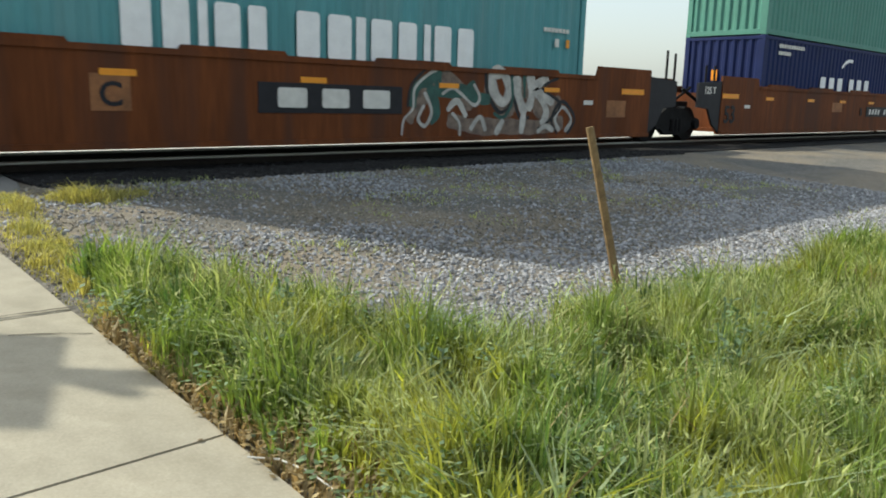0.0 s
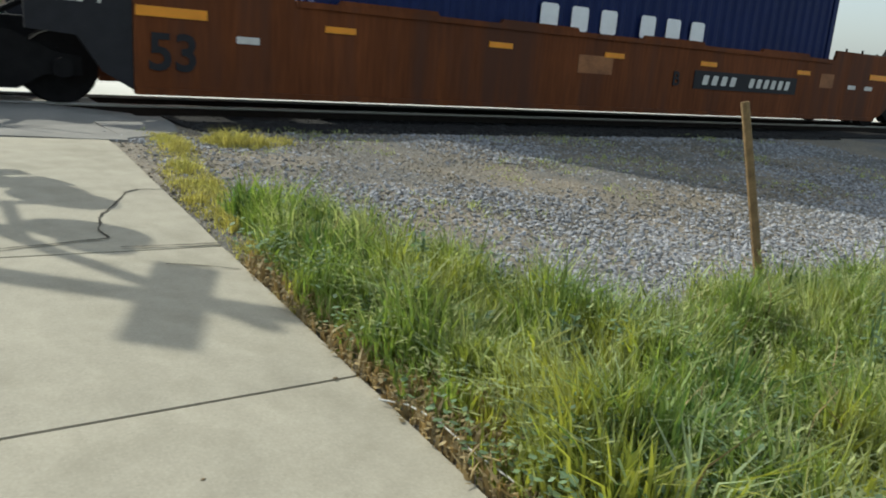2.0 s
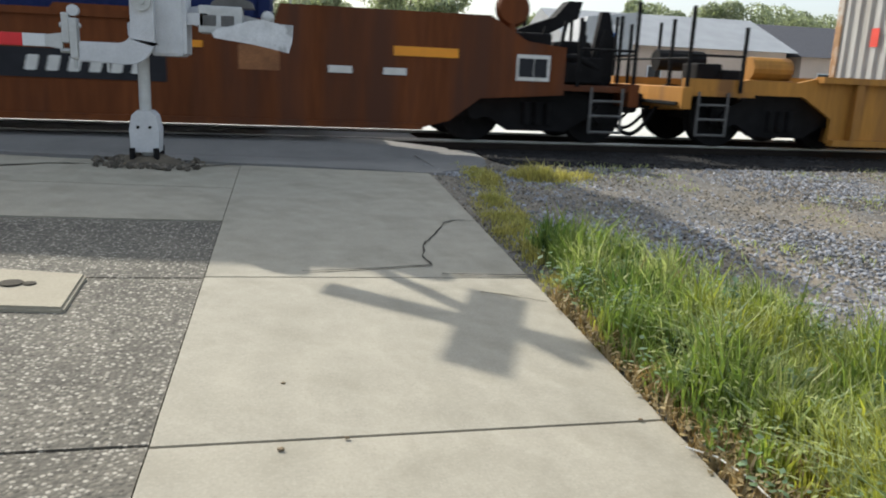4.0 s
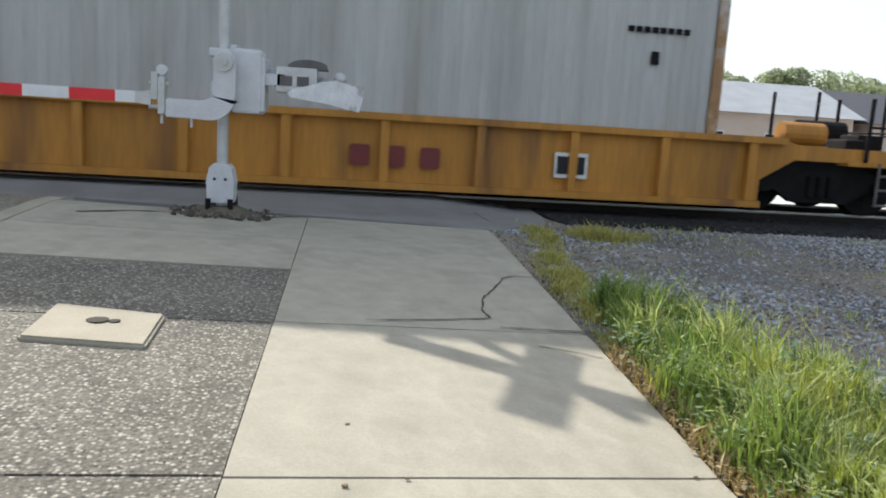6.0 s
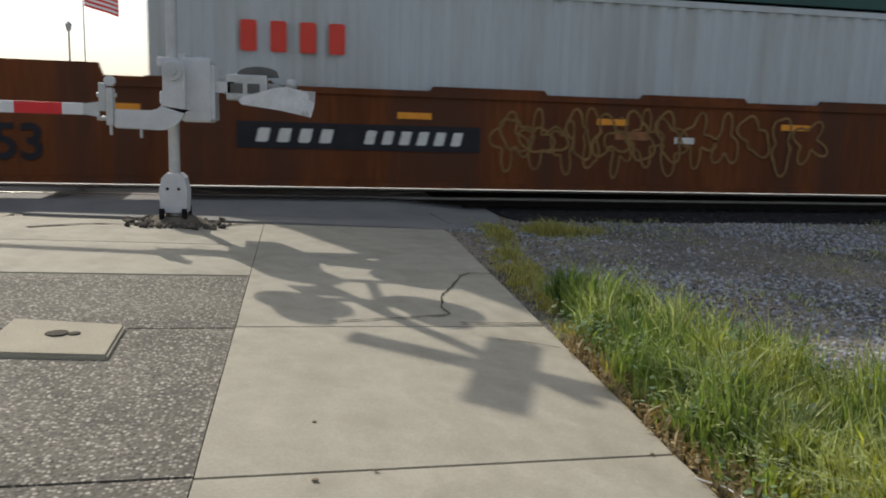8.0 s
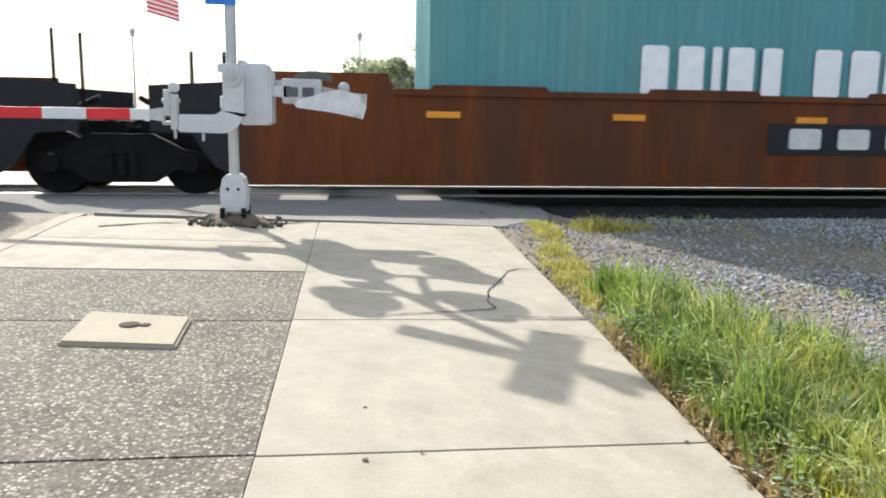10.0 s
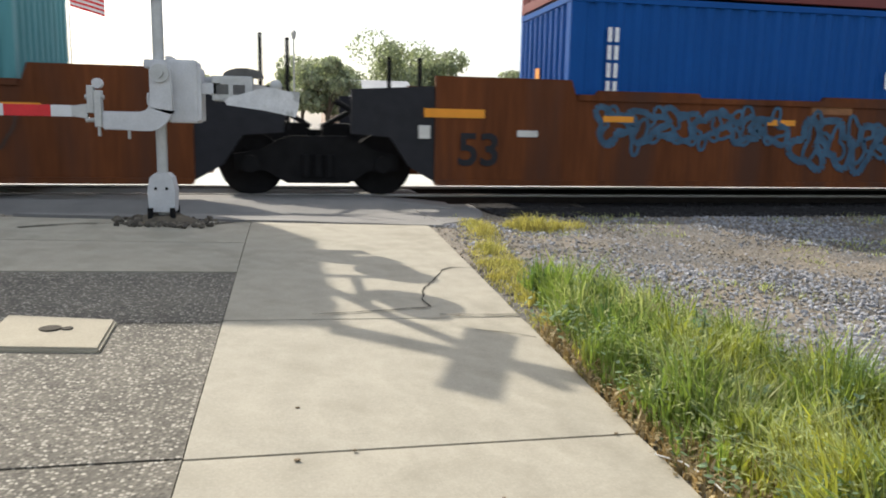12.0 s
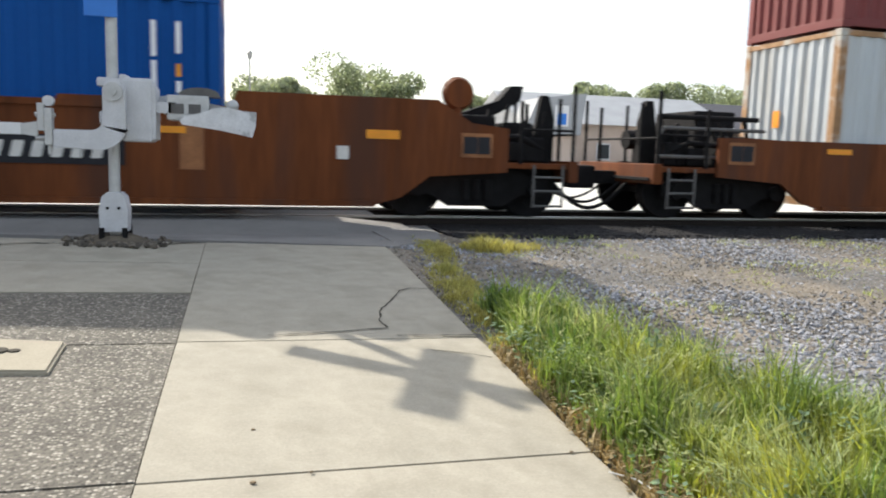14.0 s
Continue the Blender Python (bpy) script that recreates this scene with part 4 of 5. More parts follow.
scrawl(A2, 70.3, 75.2, 0.5, 1.35, 11, None, SPRAY_TAN, 7, 0.035)
scrawl(A2, 70.2, 73.0, 0.35, 1.3, 7, None, SPRAY_TAN, 19, 0.03)
scrawl(C2, 93.7, 97.3, 0.35, 1.38, 8, None, SPRAY_DARK, 9, 0.045)
scrawl(B2, 105.0, 108.1, 0.75, 1.35, 6, None, SPRAY_BLUE, 11, 0.09)
scrawl(B2, 108.2, 111.1, 0.35, 1.3, 6, None, SPRAY_BLUE, 13, 0.11)
scrawl(B2, 108.4, 110.8, 0.4, 1.25, 7, None, SPRAY_BLUE, 23, 0.06)
scrawl(B2, 105.1, 108.0, 0.7, 1.35, 8, None, SPRAY_BLUE, 29, 0.05)


# ---- markings on the containers (their own space: z 0 at their underside) ----
def mark(c, u0, x0, x1, z0, z1, count, mat, label, slant=0.0, style=0, y=BOX, rhythm=()):
    bars(c, x0 - u0, x1 - u0, z0 - RAIL_Z - FLOOR, z1 - RAIL_Z - FLOOR, count, mat, y, "marking", label, slant, style, rhythm)


RED_MARK = material("red_marking", (0.62, 0.05, 0.03), 0.6, vary=0.06)
ORANGE_MARK = material("orange_sticker", (0.75, 0.3, 0.02), 0.6)
for c, u, shift in ((china_1, 1.64, 0.0), (china_2, 85.2, 83.82)):
    mark(c, u, 4.36 + shift, 6.43 + shift, 1.70, 2.38, 5, WHITE_PAINT, "large white block marking", rhythm=((0, 0.19), (0.26, 0.44), (0.5, 0.565), (0.615, 0.8), (0.86, 1)))
    mark(c, u, 6.93 + shift, 10.6 + shift, 1.70, 2.38, 8, WHITE_PAINT, "large white block marking", rhythm=((0, 0.11), (0.15, 0.27), (0.295, 0.345), (0.375, 0.49), (0.53, 0.635), (0.68, 0.72), (0.745, 0.85), (0.895, 1)))
    mark(c, u, 12.5 + shift, 13.3 + shift, 2.5, 2.58, 7, PALE_PAINT, "small pale code marking", style=2)
    mark(c, u, 12.85 + shift, 13.0 + shift, 2.22, 2.38, 1, PALE_PAINT, "small pale sticker", style=2)
    mark(c, u, 13.2 + shift, 13.33 + shift, 2.22, 2.38, 1, ORANGE_MARK, "small orange sticker", style=2)
mark(cma, 21.85, 25.7, 27.7, 1.72, 2.12, 3, WHITE_PAINT, "white block marking")
mark(cma, 21.85, 28.0, 30.0, 1.72, 2.12, 3, WHITE_PAINT, "white block marking")
mark(cma, 21.85, 22.7, 24.4, 2.82, 2.92, 11, PALE_PAINT, "small pale marking", style=2)
mark(cma, 21.85, 22.7, 23.5, 2.62, 2.72, 6, PALE_PAINT, "small pale marking", style=2)
mark(oocl, 65.72, 66.8, 68.3, 2.14, 2.53, 4, RED_MARK, "red block marking")
mark(oocl, 65.72, 76.6, 77.5, 2.72, 2.8, 8, PALE_PAINT, "small code marking", style=2)
mark(white_1, 43.85, 54.6, 55.5, 2.62, 2.7, 8, GRIME, "small dark code marking", style=2)
mark(white_1, 43.85, 54.95, 55.1, 2.2, 2.38, 1, GRIME, "small dark sticker", style=2)
mark(cosco, 104.62, 109.72, 111.72, 1.93, 2.2, 5, WHITE_PAINT, "white block marking")
for k in range(4):
    mark(cosco, 104.62, 105.17, 105.38, 1.72 + 0.25 * k, 1.92 + 0.25 * k, 2, WHITE_PAINT, "white sign marking")
for x, z0, z1, m in ((115.95, 1.8, 2.25, WHITE_PAINT), (115.95, 2.3, 2.75, WHITE_PAINT), (116.25, 1.85, 2.0, WHITE_PAINT), (116.25, 2.35, 2.75, WHITE_PAINT), (116.25, 2.06, 2.22, ORANGE_MARK)):
    mark(cosco, 104.62, x, x + 0.08, z0, z1, 1, m, "small upright sticker", style=2)


def arch(c, x, z, rx, rz, a0, a1, w, mat, name="logo_arc"):
    b = bmesh.new()
    for i in range(24):
        q = []
        for a, r in ((i, -1), (i + 1, -1), (i + 1, 1), (i, 1)):
            t = radians(a0 + (a1 - a0) * a / 24)
            q.append(b.verts.new((x + (rx + r * w / 2) * math.cos(t), BOX - 0.004, z + (rz + r * w / 2) * math.sin(t))))
        b.faces.new(q)
    return part(name, b, mat, c, "white arc of a logo shape")


for dx, rx in ((0.0, 0.78), (-0.28, 0.5), (0.28, 0.5)):
    arch(cosco, 110.72 - 104.62 + dx, 2.24 - RAIL_Z - FLOOR, rx, 0.36, 14 if dx == 0 else (20 if dx < 0 else 60), 166 if dx == 0 else (120 if dx < 0 else 160), 0.07, WHITE_PAINT)
arch(cma, 28.0 - 21.85, 2.2 - RAIL_Z - FLOOR, 0.75, 0.5, 75, 150, 0.1, WHITE_PAINT)
for c in (cma, cosco, oocl, white_2, white_1):
    b = bmesh.new()
    bx(b, -0.006, 0.0, 0.12, 0.3, 1.35, 1.65)
    part("sticker", b, AMBER if c is not white_1 else RED_MARK, c, "small square warning sticker")


# ---- crossing signal ----
SCUFFED = material("scuffed_white_sheet", (0.58, 0.58, 0.59), 0.6, vary=0.12, scale=9, stain=(0.34, 0.34, 0.34), stain_scale=7.0, stain_low=0.55, stain_high=0.62)


def crossing_signal():
    px, py = -0.80, 4.93
    z0 = lie(px, py)
    s = thing("crossing_signal", "silver railway crossing signal with lowered striped gate arm", "signal", at=pose(px, py, z0))
    b = bmesh.new()
    cyl(b, (0, 0, 0.05), (0, 0, 3.95), 0.051, n=20)
    part("mast", b, ALUMINIUM, s, smooth=False)
    b = bmesh.new()
    prism(b, [(-0.115, 0.1), (-0.125, 0.3), (-0.1, 0.42), (-0.06, 0.46), (0.06, 0.46), (0.1, 0.42), (0.125, 0.3), (0.115, 0.1)], -0.12, 0.12)
    base = part("junction_base", b, SIGNAL_GREY, s, "grey cast base box")
    for x in (-0.1, 0.1):
        for y in (-0.15, 0.15):
            rod(base, "anchor_bolt", GRIME, [(x, y, 0.02), (x, y, 0.14)], 0.025)
    for k in (-0.05, 0.05):
        rod(base, "cover_bolt", GRIME, [(k, -0.13, 0.32), (k, -0.12, 0.32)], 0.014)
    b = bmesh.new()
    bmesh.ops.create_cone(b, cap_ends=True, segments=16, radius1=0.3, radius2=0.17, depth=0.07, matrix=Matrix.Translation((0, 0, 0.03)))
    for v in b.verts:
        v.co += Vector((0.04 * noise.noise(v.co * 9), 0.04 * noise.noise(v.co * 7 + Vector((3, 0, 0))), 0))
    part("footing", b, DIRT, s, "dark dirt mounded round the base")
    b = bmesh.new()
    bx(b, 0.1, 0.36, -0.2, 0.22, 0.93, 1.5, bevel=0.03)
    mech = part("gate_mechanism", b, SIGNAL_GREY, s)
    block(mech, "hinge_cap", SIGNAL_GREY, 0.08, 0.14, -0.16, 0.16, 1.46, 1.53, 0.012)
    block(mech, "mechanism_cover", SIGNAL_GREY, 0.31, 0.39, -0.18, 0.2, 0.95, 1.44, 0.02)
    block(mech, "mast_clamp", SIGNAL_GREY, -0.1, 0.1, -0.12, 0.12, 1.08, 1.2, 0.02)
    block(mech, "mast_clamp", SIGNAL_GREY, -0.12, 0.12, -0.1, 0.1, 1.42, 1.5, 0.02)
    # the arm's crank: down from the hub and round an elbow to the arm's root
    bow = lambda cx, cz, r, a0, a1: [(cx + r * math.cos(radians(a0 + (a1 - a0) * k / 10)), cz + r * math.sin(radians(a0 + (a1 - a0) * k / 10))) for k in range(11)]
    b = bmesh.new()
    prism(b, bow(0.06, 1.38, 0.092, 180, 0) + bow(-0.068, 1.07, 0.22, 0, -90) + [(-0.44, 0.86), (-0.44, 1.02), (-0.13, 1.02)] + bow(-0.132, 1.12, 0.1, -90, 0), -0.35, -0.28)
    bmesh.ops.bevel(b, geom=list(b.edges), offset=0.012, segments=2, affect="EDGES")
    crank = part("gate_crank", b, SIGNAL_GREY, s)
    b = bmesh.new()
    cyl(b, (0.06, -0.385, 1.36), (0.06, -0.1, 1.36), 0.08, n=20)
    cyl(b, (0.06, -0.405, 1.36), (0.06, -0.385, 1.36), 0.035, n=12)
    part("hub", b, ALUMINIUM, crank)
    for x, z in ((-0.47, 0.8), (-0.22, 0.78)):
        rod(crank, "hanging_bolt", ALUMINIUM, [(x, -0.32, z), (x, -0.32, z + 0.1)], 0.014)
    b = bmesh.new()
    cyl(b, (-0.47, -0.34, 1.26), (-0.47, -0.28, 1.26), 0.045, n=16)
    part("eye_bolt", b, SIGNAL_GREY, crank)
    b = bmesh.new()
    bx(b, -0.5, -0.44, -0.36, -0.26, 0.88, 1.2, bevel=0.01)
    bx(b, -0.56, -0.5, -0.35, -0.27, 1.0, 1.24, bevel=0.01)
    for z in (0.94, 1.14):
        cyl(b, (-0.58, -0.31, z), (-0.42, -0.31, z), 0.02, n=8)
    part("arm_clamp", b, ALUMINIUM, crank)
    b = bmesh.new()
    prism(b, [(-0.69, 1.06), (-0.56, 1.08), (-0.56, 0.95), (-0.69, 0.97)], -0.33, -0.29)
    arm = part("gate_arm", b, ALUMINIUM, s, "red and white striped gate arm")
    x = -0.69
    for k in range(18):
        b = bmesh.new()
        w = 0.17 if k == 0 else 0.38
        bx(b, x - w, x, -0.33, -0.29, 0.965, 1.065, bevel=0.004)
        part("stripe", b, BAND_WHITE if k % 2 == 0 else RED, arm)
        x -= w
    # counterweights on the other side: a slotted frame, a hooded weight and a torn white sheet
    b = bmesh.new()
    prism(b, [(0.36, 1.36), (0.55, 1.38), (1.02, 1.28), (1.02, 1.16), (0.44, 1.2)], 0.1, 0.14)
    cw = part("counterweight_arm", b, SIGNAL_GREY, s)
    b = bmesh.new()
    bx(b, 0.48, 0.85, -0.14, 0.08, 1.14, 1.37, bevel=0.015)
    weight = part("counterweight", b, ALUMINIUM, cw)
    for x0, x1 in ((0.52, 0.63), (0.67, 0.78)):
        block(weight, "slot", LADDER, x0, x1, -0.145, -0.13, 1.2, 1.29)
    b = bmesh.new()
    prism(b, bow(0.77, 1.44, 0.19, 165, 30) + [(0.95, 1.42), (0.58, 1.42)], -0.12, 0.07)
    for v in b.verts:
        v.co.z = 1.362 + (v.co.z - 1.42) * 0.4
    part("weight_hood", b, LADDER, cw, "dull grey hood")
    b = bmesh.new()
    bmesh.ops.create_uvsphere(b, u_segments=14, v_segments=8, radius=0.06, matrix=Matrix.Translation((1.06, -0.1, 1.29)))
    part("weight_knob", b, ALUMINIUM, cw, smooth=True)
    b = bmesh.new()
    prism(b, [(0.58, 1.16), (0.74, 1.2), (0.9, 1.25), (1.02, 1.27), (1.16, 1.24), (1.28, 1.235), (1.27, 1.1), (1.24, 1.0), (1.1, 1.03), (0.94, 1.06), (0.78, 1.08), (0.62, 1.1)], -0.24, -0.215)
    part("counterweight_plate", b, SCUFFED, cw, "scuffed white plate")
    block(cw, "plate_bracket", SIGNAL_GREY, 0.37, 0.56, -0.14, -0.1, 1.2, 1.3)
    b = bmesh.new()
    bx(b, -0.21, 0.07, -0.1, -0.085, 2.03, 2.25, bevel=0.006)
    part("notice_sign", b, SIGN_BLUE, s, "small blue notice sign")
    # lamps and crossbuck
    H = 2.66
    for y, d in ((0.24, -1), (0.74, 1)):
        b = bmesh.new()
        tube(b, [(-0.48, y, H), (0.32, y, H)], 0.03)
        tube(b, [(0, 0, H), (0, y, H)], 0.035)
        bar = part("lamp_bracket", b, GRIME, s)
        for x in (-0.48, 0.31):
            b = bmesh.new()
            cyl(b, (x, y + d * 0.1, H), (x, y + d * 0.12, H), 0.255, n=28)
            lamp = part("lamp_disc", b, BLACK_PAINT, s, "black round lamp backing disc")
            b = bmesh.new()
            cyl(b, (x, y, H), (x, y + d * 0.2, H), 0.13, n=20)
            bmesh.ops.create_cone(b, cap_ends=False, segments=20, radius1=0.15, radius2=0.15, depth=0.24, matrix=Matrix.Translation((x, y + d * 0.24, H)) @ Matrix.Rotation(math.pi / 2, 4, "X"))
            part("lamp_hood", b, BLACK_PAINT, lamp)
    for a in (45, -45):
        b = bmesh.new()
        bx(b, -0.64, 0.64, -0.13 - (0.012 if a > 0 else 0), -0.12 - (0.012 if a > 0 else 0), -0.115, 0.115)
        bmesh.ops.transform(b, matrix=Matrix.Translation((0, 0, 3.45)) @ Matrix.Rotation(radians(a), 4, "Y"), verts=b.verts)
        part("crossbuck_blade", b, BAND_WHITE, s)
    return s


crossing_signal()


# ---- small things on the walk ----
def lid_box():
    b = bmesh.new()
    x0, x1, y0, y1 = -1.11, -0.53, 1.16, 1.70
    vs = []
    for x, y in ((x0, y0), (x1, y0 - 0.02), (x1 - 0.02, y1 - 0.07), (x0 - 0.02, y1)):
        vs.append((x, y))
    low = [b.verts.new((x, y, lie(x, y) - 0.06)) for x, y in vs]
    top = [b.verts.new((x * 0.985 - 0.012, y, lie(x, y) + 0.022)) for x, y in vs]
    b.faces.new(top)
    b.faces.new(low[::-1])
    for i in range(4):
        j = (i + 1) % 4
        b.faces.new((low[i], low[j], top[j], top[i]))
    bmesh.ops.bevel(b, geom=list(b.edges), offset=0.012, segments=2, affect="EDGES")
    lid = thing("utility_box_lid", "pale concrete utility box lid set in pebbled pavement", "box lid", bm=b, mat=KERB)
    b = bmesh.new()
    cyl(b, (-0.84, 1.45, lie(-0.84, 1.45) + 0.015), (-0.84, 1.45, lie(-0.84, 1.45) + 0.027), 0.055, n=14)
    cyl(b, (-0.76, 1.45, lie(-0.76, 1.45) + 0.015), (-0.76, 1.45, lie(-0.76, 1.45) + 0.027), 0.03, n=10)
    part("lifting_hole", b, JOINT, lid, "dirt-filled lifting hole")


def crack(points, w, seed, parent=None):
    rng = random.Random(seed)
    fine = []
    for (ax, ay), (bx_, by) in zip(points, points[1:]):
        n = max(2, int(math.hypot(bx_ - ax, by - ay) / 0.05))
        for i in range(n):
            k = i / n
            fine.append((ax + (bx_ - ax) * k + rng.uniform(-0.006, 0.006), ay + (by - ay) * k + rng.uniform(-0.006, 0.006)))
    fine.append(points[-1])
    b = bmesh.new()
    prev = None
    for i, (x, y) in enumerate(fine):
        ax, ay = fine[max(0, i - 1)]
        cx, cy = fine[min(len(fine) - 1, i + 1)]
        d = Vector((cx - ax, cy - ay)).normalized() * w * rng.uniform(0.3, 1.0)
        a, c = (b.verts.new((x - d.y, y + d.x, lie(x, y) + 0.004)), b.verts.new((x + d.y, y - d.x, lie(x, y) + 0.004)))
        if prev:
            b.faces.new((prev[0], prev[1], c, a))
        prev = (a, c)
    return thing("crack", "thin dark crack across a concrete slab", "crack", bm=b, mat=JOINT, kind="structure")


lid_box()
crack([(1.27, 2.03), (1.24, 2.18), (1.30, 2.5), (1.42, 2.75), (1.55, 3.1), (1.65, 3.2), (1.83, 3.2)], 0.010, 1)
crack([(0.5, 1.83), (0.9, 1.92), (1.27, 2.03)], 0.009, 2)
crack([(1.3, 1.86), (1.55, 1.87), (1.84, 1.88)], 0.012, 3)
crack([(-1.9, 4.35), (-1.5, 4.62), (-1.1, 4.7), (-0.5, 4.75), (0.0, 5.1)], 0.03, 4)
crack([(1.45, 1.55), (1.62, 1.5), (1.78, 1.42)], 0.008, 5)


def pebble(x, y, r, mat=None):
    b = bmesh.new()
    r *= 0.6
    bmesh.ops.create_icosphere(b, subdivisions=1, radius=r, matrix=Matrix.Translation((x, y, lie(x, y) + r * 0.3)) @ Matrix.Diagonal((1.3, 1, 0.6, 1)))
    thing("pebble", "small dark pebble lying on the concrete", "pebble", "pebbles on the walk", bm=b, mat=mat or SOIL)


for x, y, r in ((0.41, 0.44, 0.014), (0.405, -0.036, 0.018), (0.62, 0.03, 0.014), (1.72, 0.13, 0.014), (0.3, -0.6, 0.01), (1.1, -0.35, 0.01)):
    pebble(x, y, r)


def stake():
    x, y = 5.14, 0.72
    b = bmesh.new()
    z = lie(x, y)
    cyl(b, (x, y, z - 0.1), (x - 0.22, y + 0.2, z + 1.15), 0.032, 0.028, n=8)
    thing("stake", "leaning weathered wooden stake in the gravel edge", "stake", bm=b, mat=POST_WOOD)


stake()
b = bmesh.new()
pts = [(1.78, -0.1), (1.86, -0.17), (1.9, -0.3), (1.9, -0.5), (1.93, -0.75)]
tube(b, [(x, y, lie(x, y) + 0.02) for x, y in pts], 0.0035, n=6)
thing("cord", "pale frayed cord lying along the weed edge", "cord", bm=b, mat=PALE_PAINT)


# ---- stones, grass and weeds ----
def many(name, label, category, verts, faces, mat):
    me = bpy.data.meshes.new(name)
    me.from_pydata(verts, [], faces)
    me.materials.append(mat)
    return tagged(new(name, me), label, category, kind="stuff")


def edge_y(x):
    """The weeds' far edge."""
    xs = (1.8, 2.3, 2.7, 2.95, 3.15, 3.5, 4.0, 6.1, 7.6, 12.0, 18.0)
    ys = (2.9, 2.5, 1.85, 1.3, 0.2, 0.1, 0.4, 0.3, 0.35, 0.2, 0.0)
    return float(np.interp(x, xs, ys))


TAN_STONE = material("tan_gravel_stone", (0.225, 0.195, 0.155), 0.9, vary=0.15, island=0.6, bump=0.1)
RUBBLE = material("dark_clods", (0.1, 0.085, 0.066), 0.95, vary=0.3, island=0.5)


def stones(name, label, count, x0, x1, y0, y1, size, mat, seed, keep, lift=0.0):
    rng = np.random.RandomState(seed)
    g = (1 + 5 ** 0.5) / 2
    base = np.array([(-1, g, 0), (1, g, 0), (-1, -g, 0), (1, -g, 0), (0, -1, g), (0, 1, g), (0, -1, -g), (0, 1, -g), (g, 0, -1), (g, 0, 1), (-g, 0, -1), (-g, 0, 1)]) / 1.9
    tri = ((0, 11, 5), (0, 5, 1), (0, 1, 7), (0, 7, 10), (0, 10, 11), (1, 5, 9), (5, 11, 4), (11, 10, 2), (10, 7, 6), (7, 1, 8), (3, 9, 4), (3, 4, 2), (3, 2, 6), (3, 6, 8), (3, 8, 9), (4, 9, 5), (2, 4, 11), (6, 2, 10), (8, 6, 7), (9, 8, 1))
    verts, faces = [], []
    for _ in range(count):
        x, y = rng.uniform(x0, x1), rng.uniform(y0, y1)
        if rng.rand() > keep(x, y):
            continue
        r = size * rng.uniform(0.5, 1.25)
        p = base * (1 + rng.uniform(-0.38, 0.38, (12, 1))) * r * rng.uniform(0.6, 1.2, 3)
        a = rng.uniform(0, 6.28)
        c, s = math.cos(a), math.sin(a)
        n = len(verts)
        z = lie(x, y) - 0.03 + lift + r * 0.35
        verts += [(x + c * q[0] - s * q[1], y + s * q[0] + c * q[1], z + q[2] * 0.8) for q in p]
        faces += [(n + i, n + j, n + k) for i, j, k in tri]
    return many(name, label, "gravel", verts, faces, mat)


def gravel_keep(x, y):
    """How thick the pale stones lie."""
    if x < 3.0 and y < 5.2 and x < 2.0 + 0.25 * noise.noise((y, 0, 0)):
        return 0.0
    soil = noise.noise((x * 0.55, y * 0.8, 7)) 
    near_edge = max(0.0, 1.0 - (y - edge_y(x)) / 2.5)
    tan = smooth(1.1, 0.5, abs(y - (5.7 - 0.95 * (x - 3.6)) + 0.5 * noise.noise((x * 1.3, y * 1.3, 3)))) * smooth(7.5, 6.0, x)
    return (1 - 0.8 * tan) * min(1.0, max(0.07, 0.1 + 0.95 * near_edge * smooth(2.9, 4.0, x) + 0.3 * smooth(0.0, 0.3, soil)))


stones("gravel", "pale crushed stones thick along the weeds", 92000, 1.9, 14.0, 0.0, 6.6, 0.019, STONE, 4, gravel_keep)
# these trackside stones have the train's shade in their colour
stones("track_ballast", "oily ballast stones along the track, darkened for the train's shade", 9000, 2.98, 16.0, 6.6, 8.3, 0.032, OIL_SHADE_STONE, 5, lambda x, y: 0.75)
stones("fine_gravel", "small tan and grey gravel bits over the bare ground", 26000, 1.84, 11.0, 1.5, 6.9, 0.012, TAN_STONE, 8, lambda x, y: 0.8)
stones("base_rubble", "dark broken clods round the signal base", 420, -1.25, -0.3, 4.55, 5.35, 0.032, RUBBLE, 10, lambda x, y: smooth(0.5, 0.12, math.hypot((x + 0.8) * 0.8, y - 4.9)), 0.03)
stones("pavement_grit", "small gravel bits strewn on walk and pavement", 260, -2.2, 2.0, -1.5, 5.0, 0.006, STONE, 6, lambda x, y: 1.0)


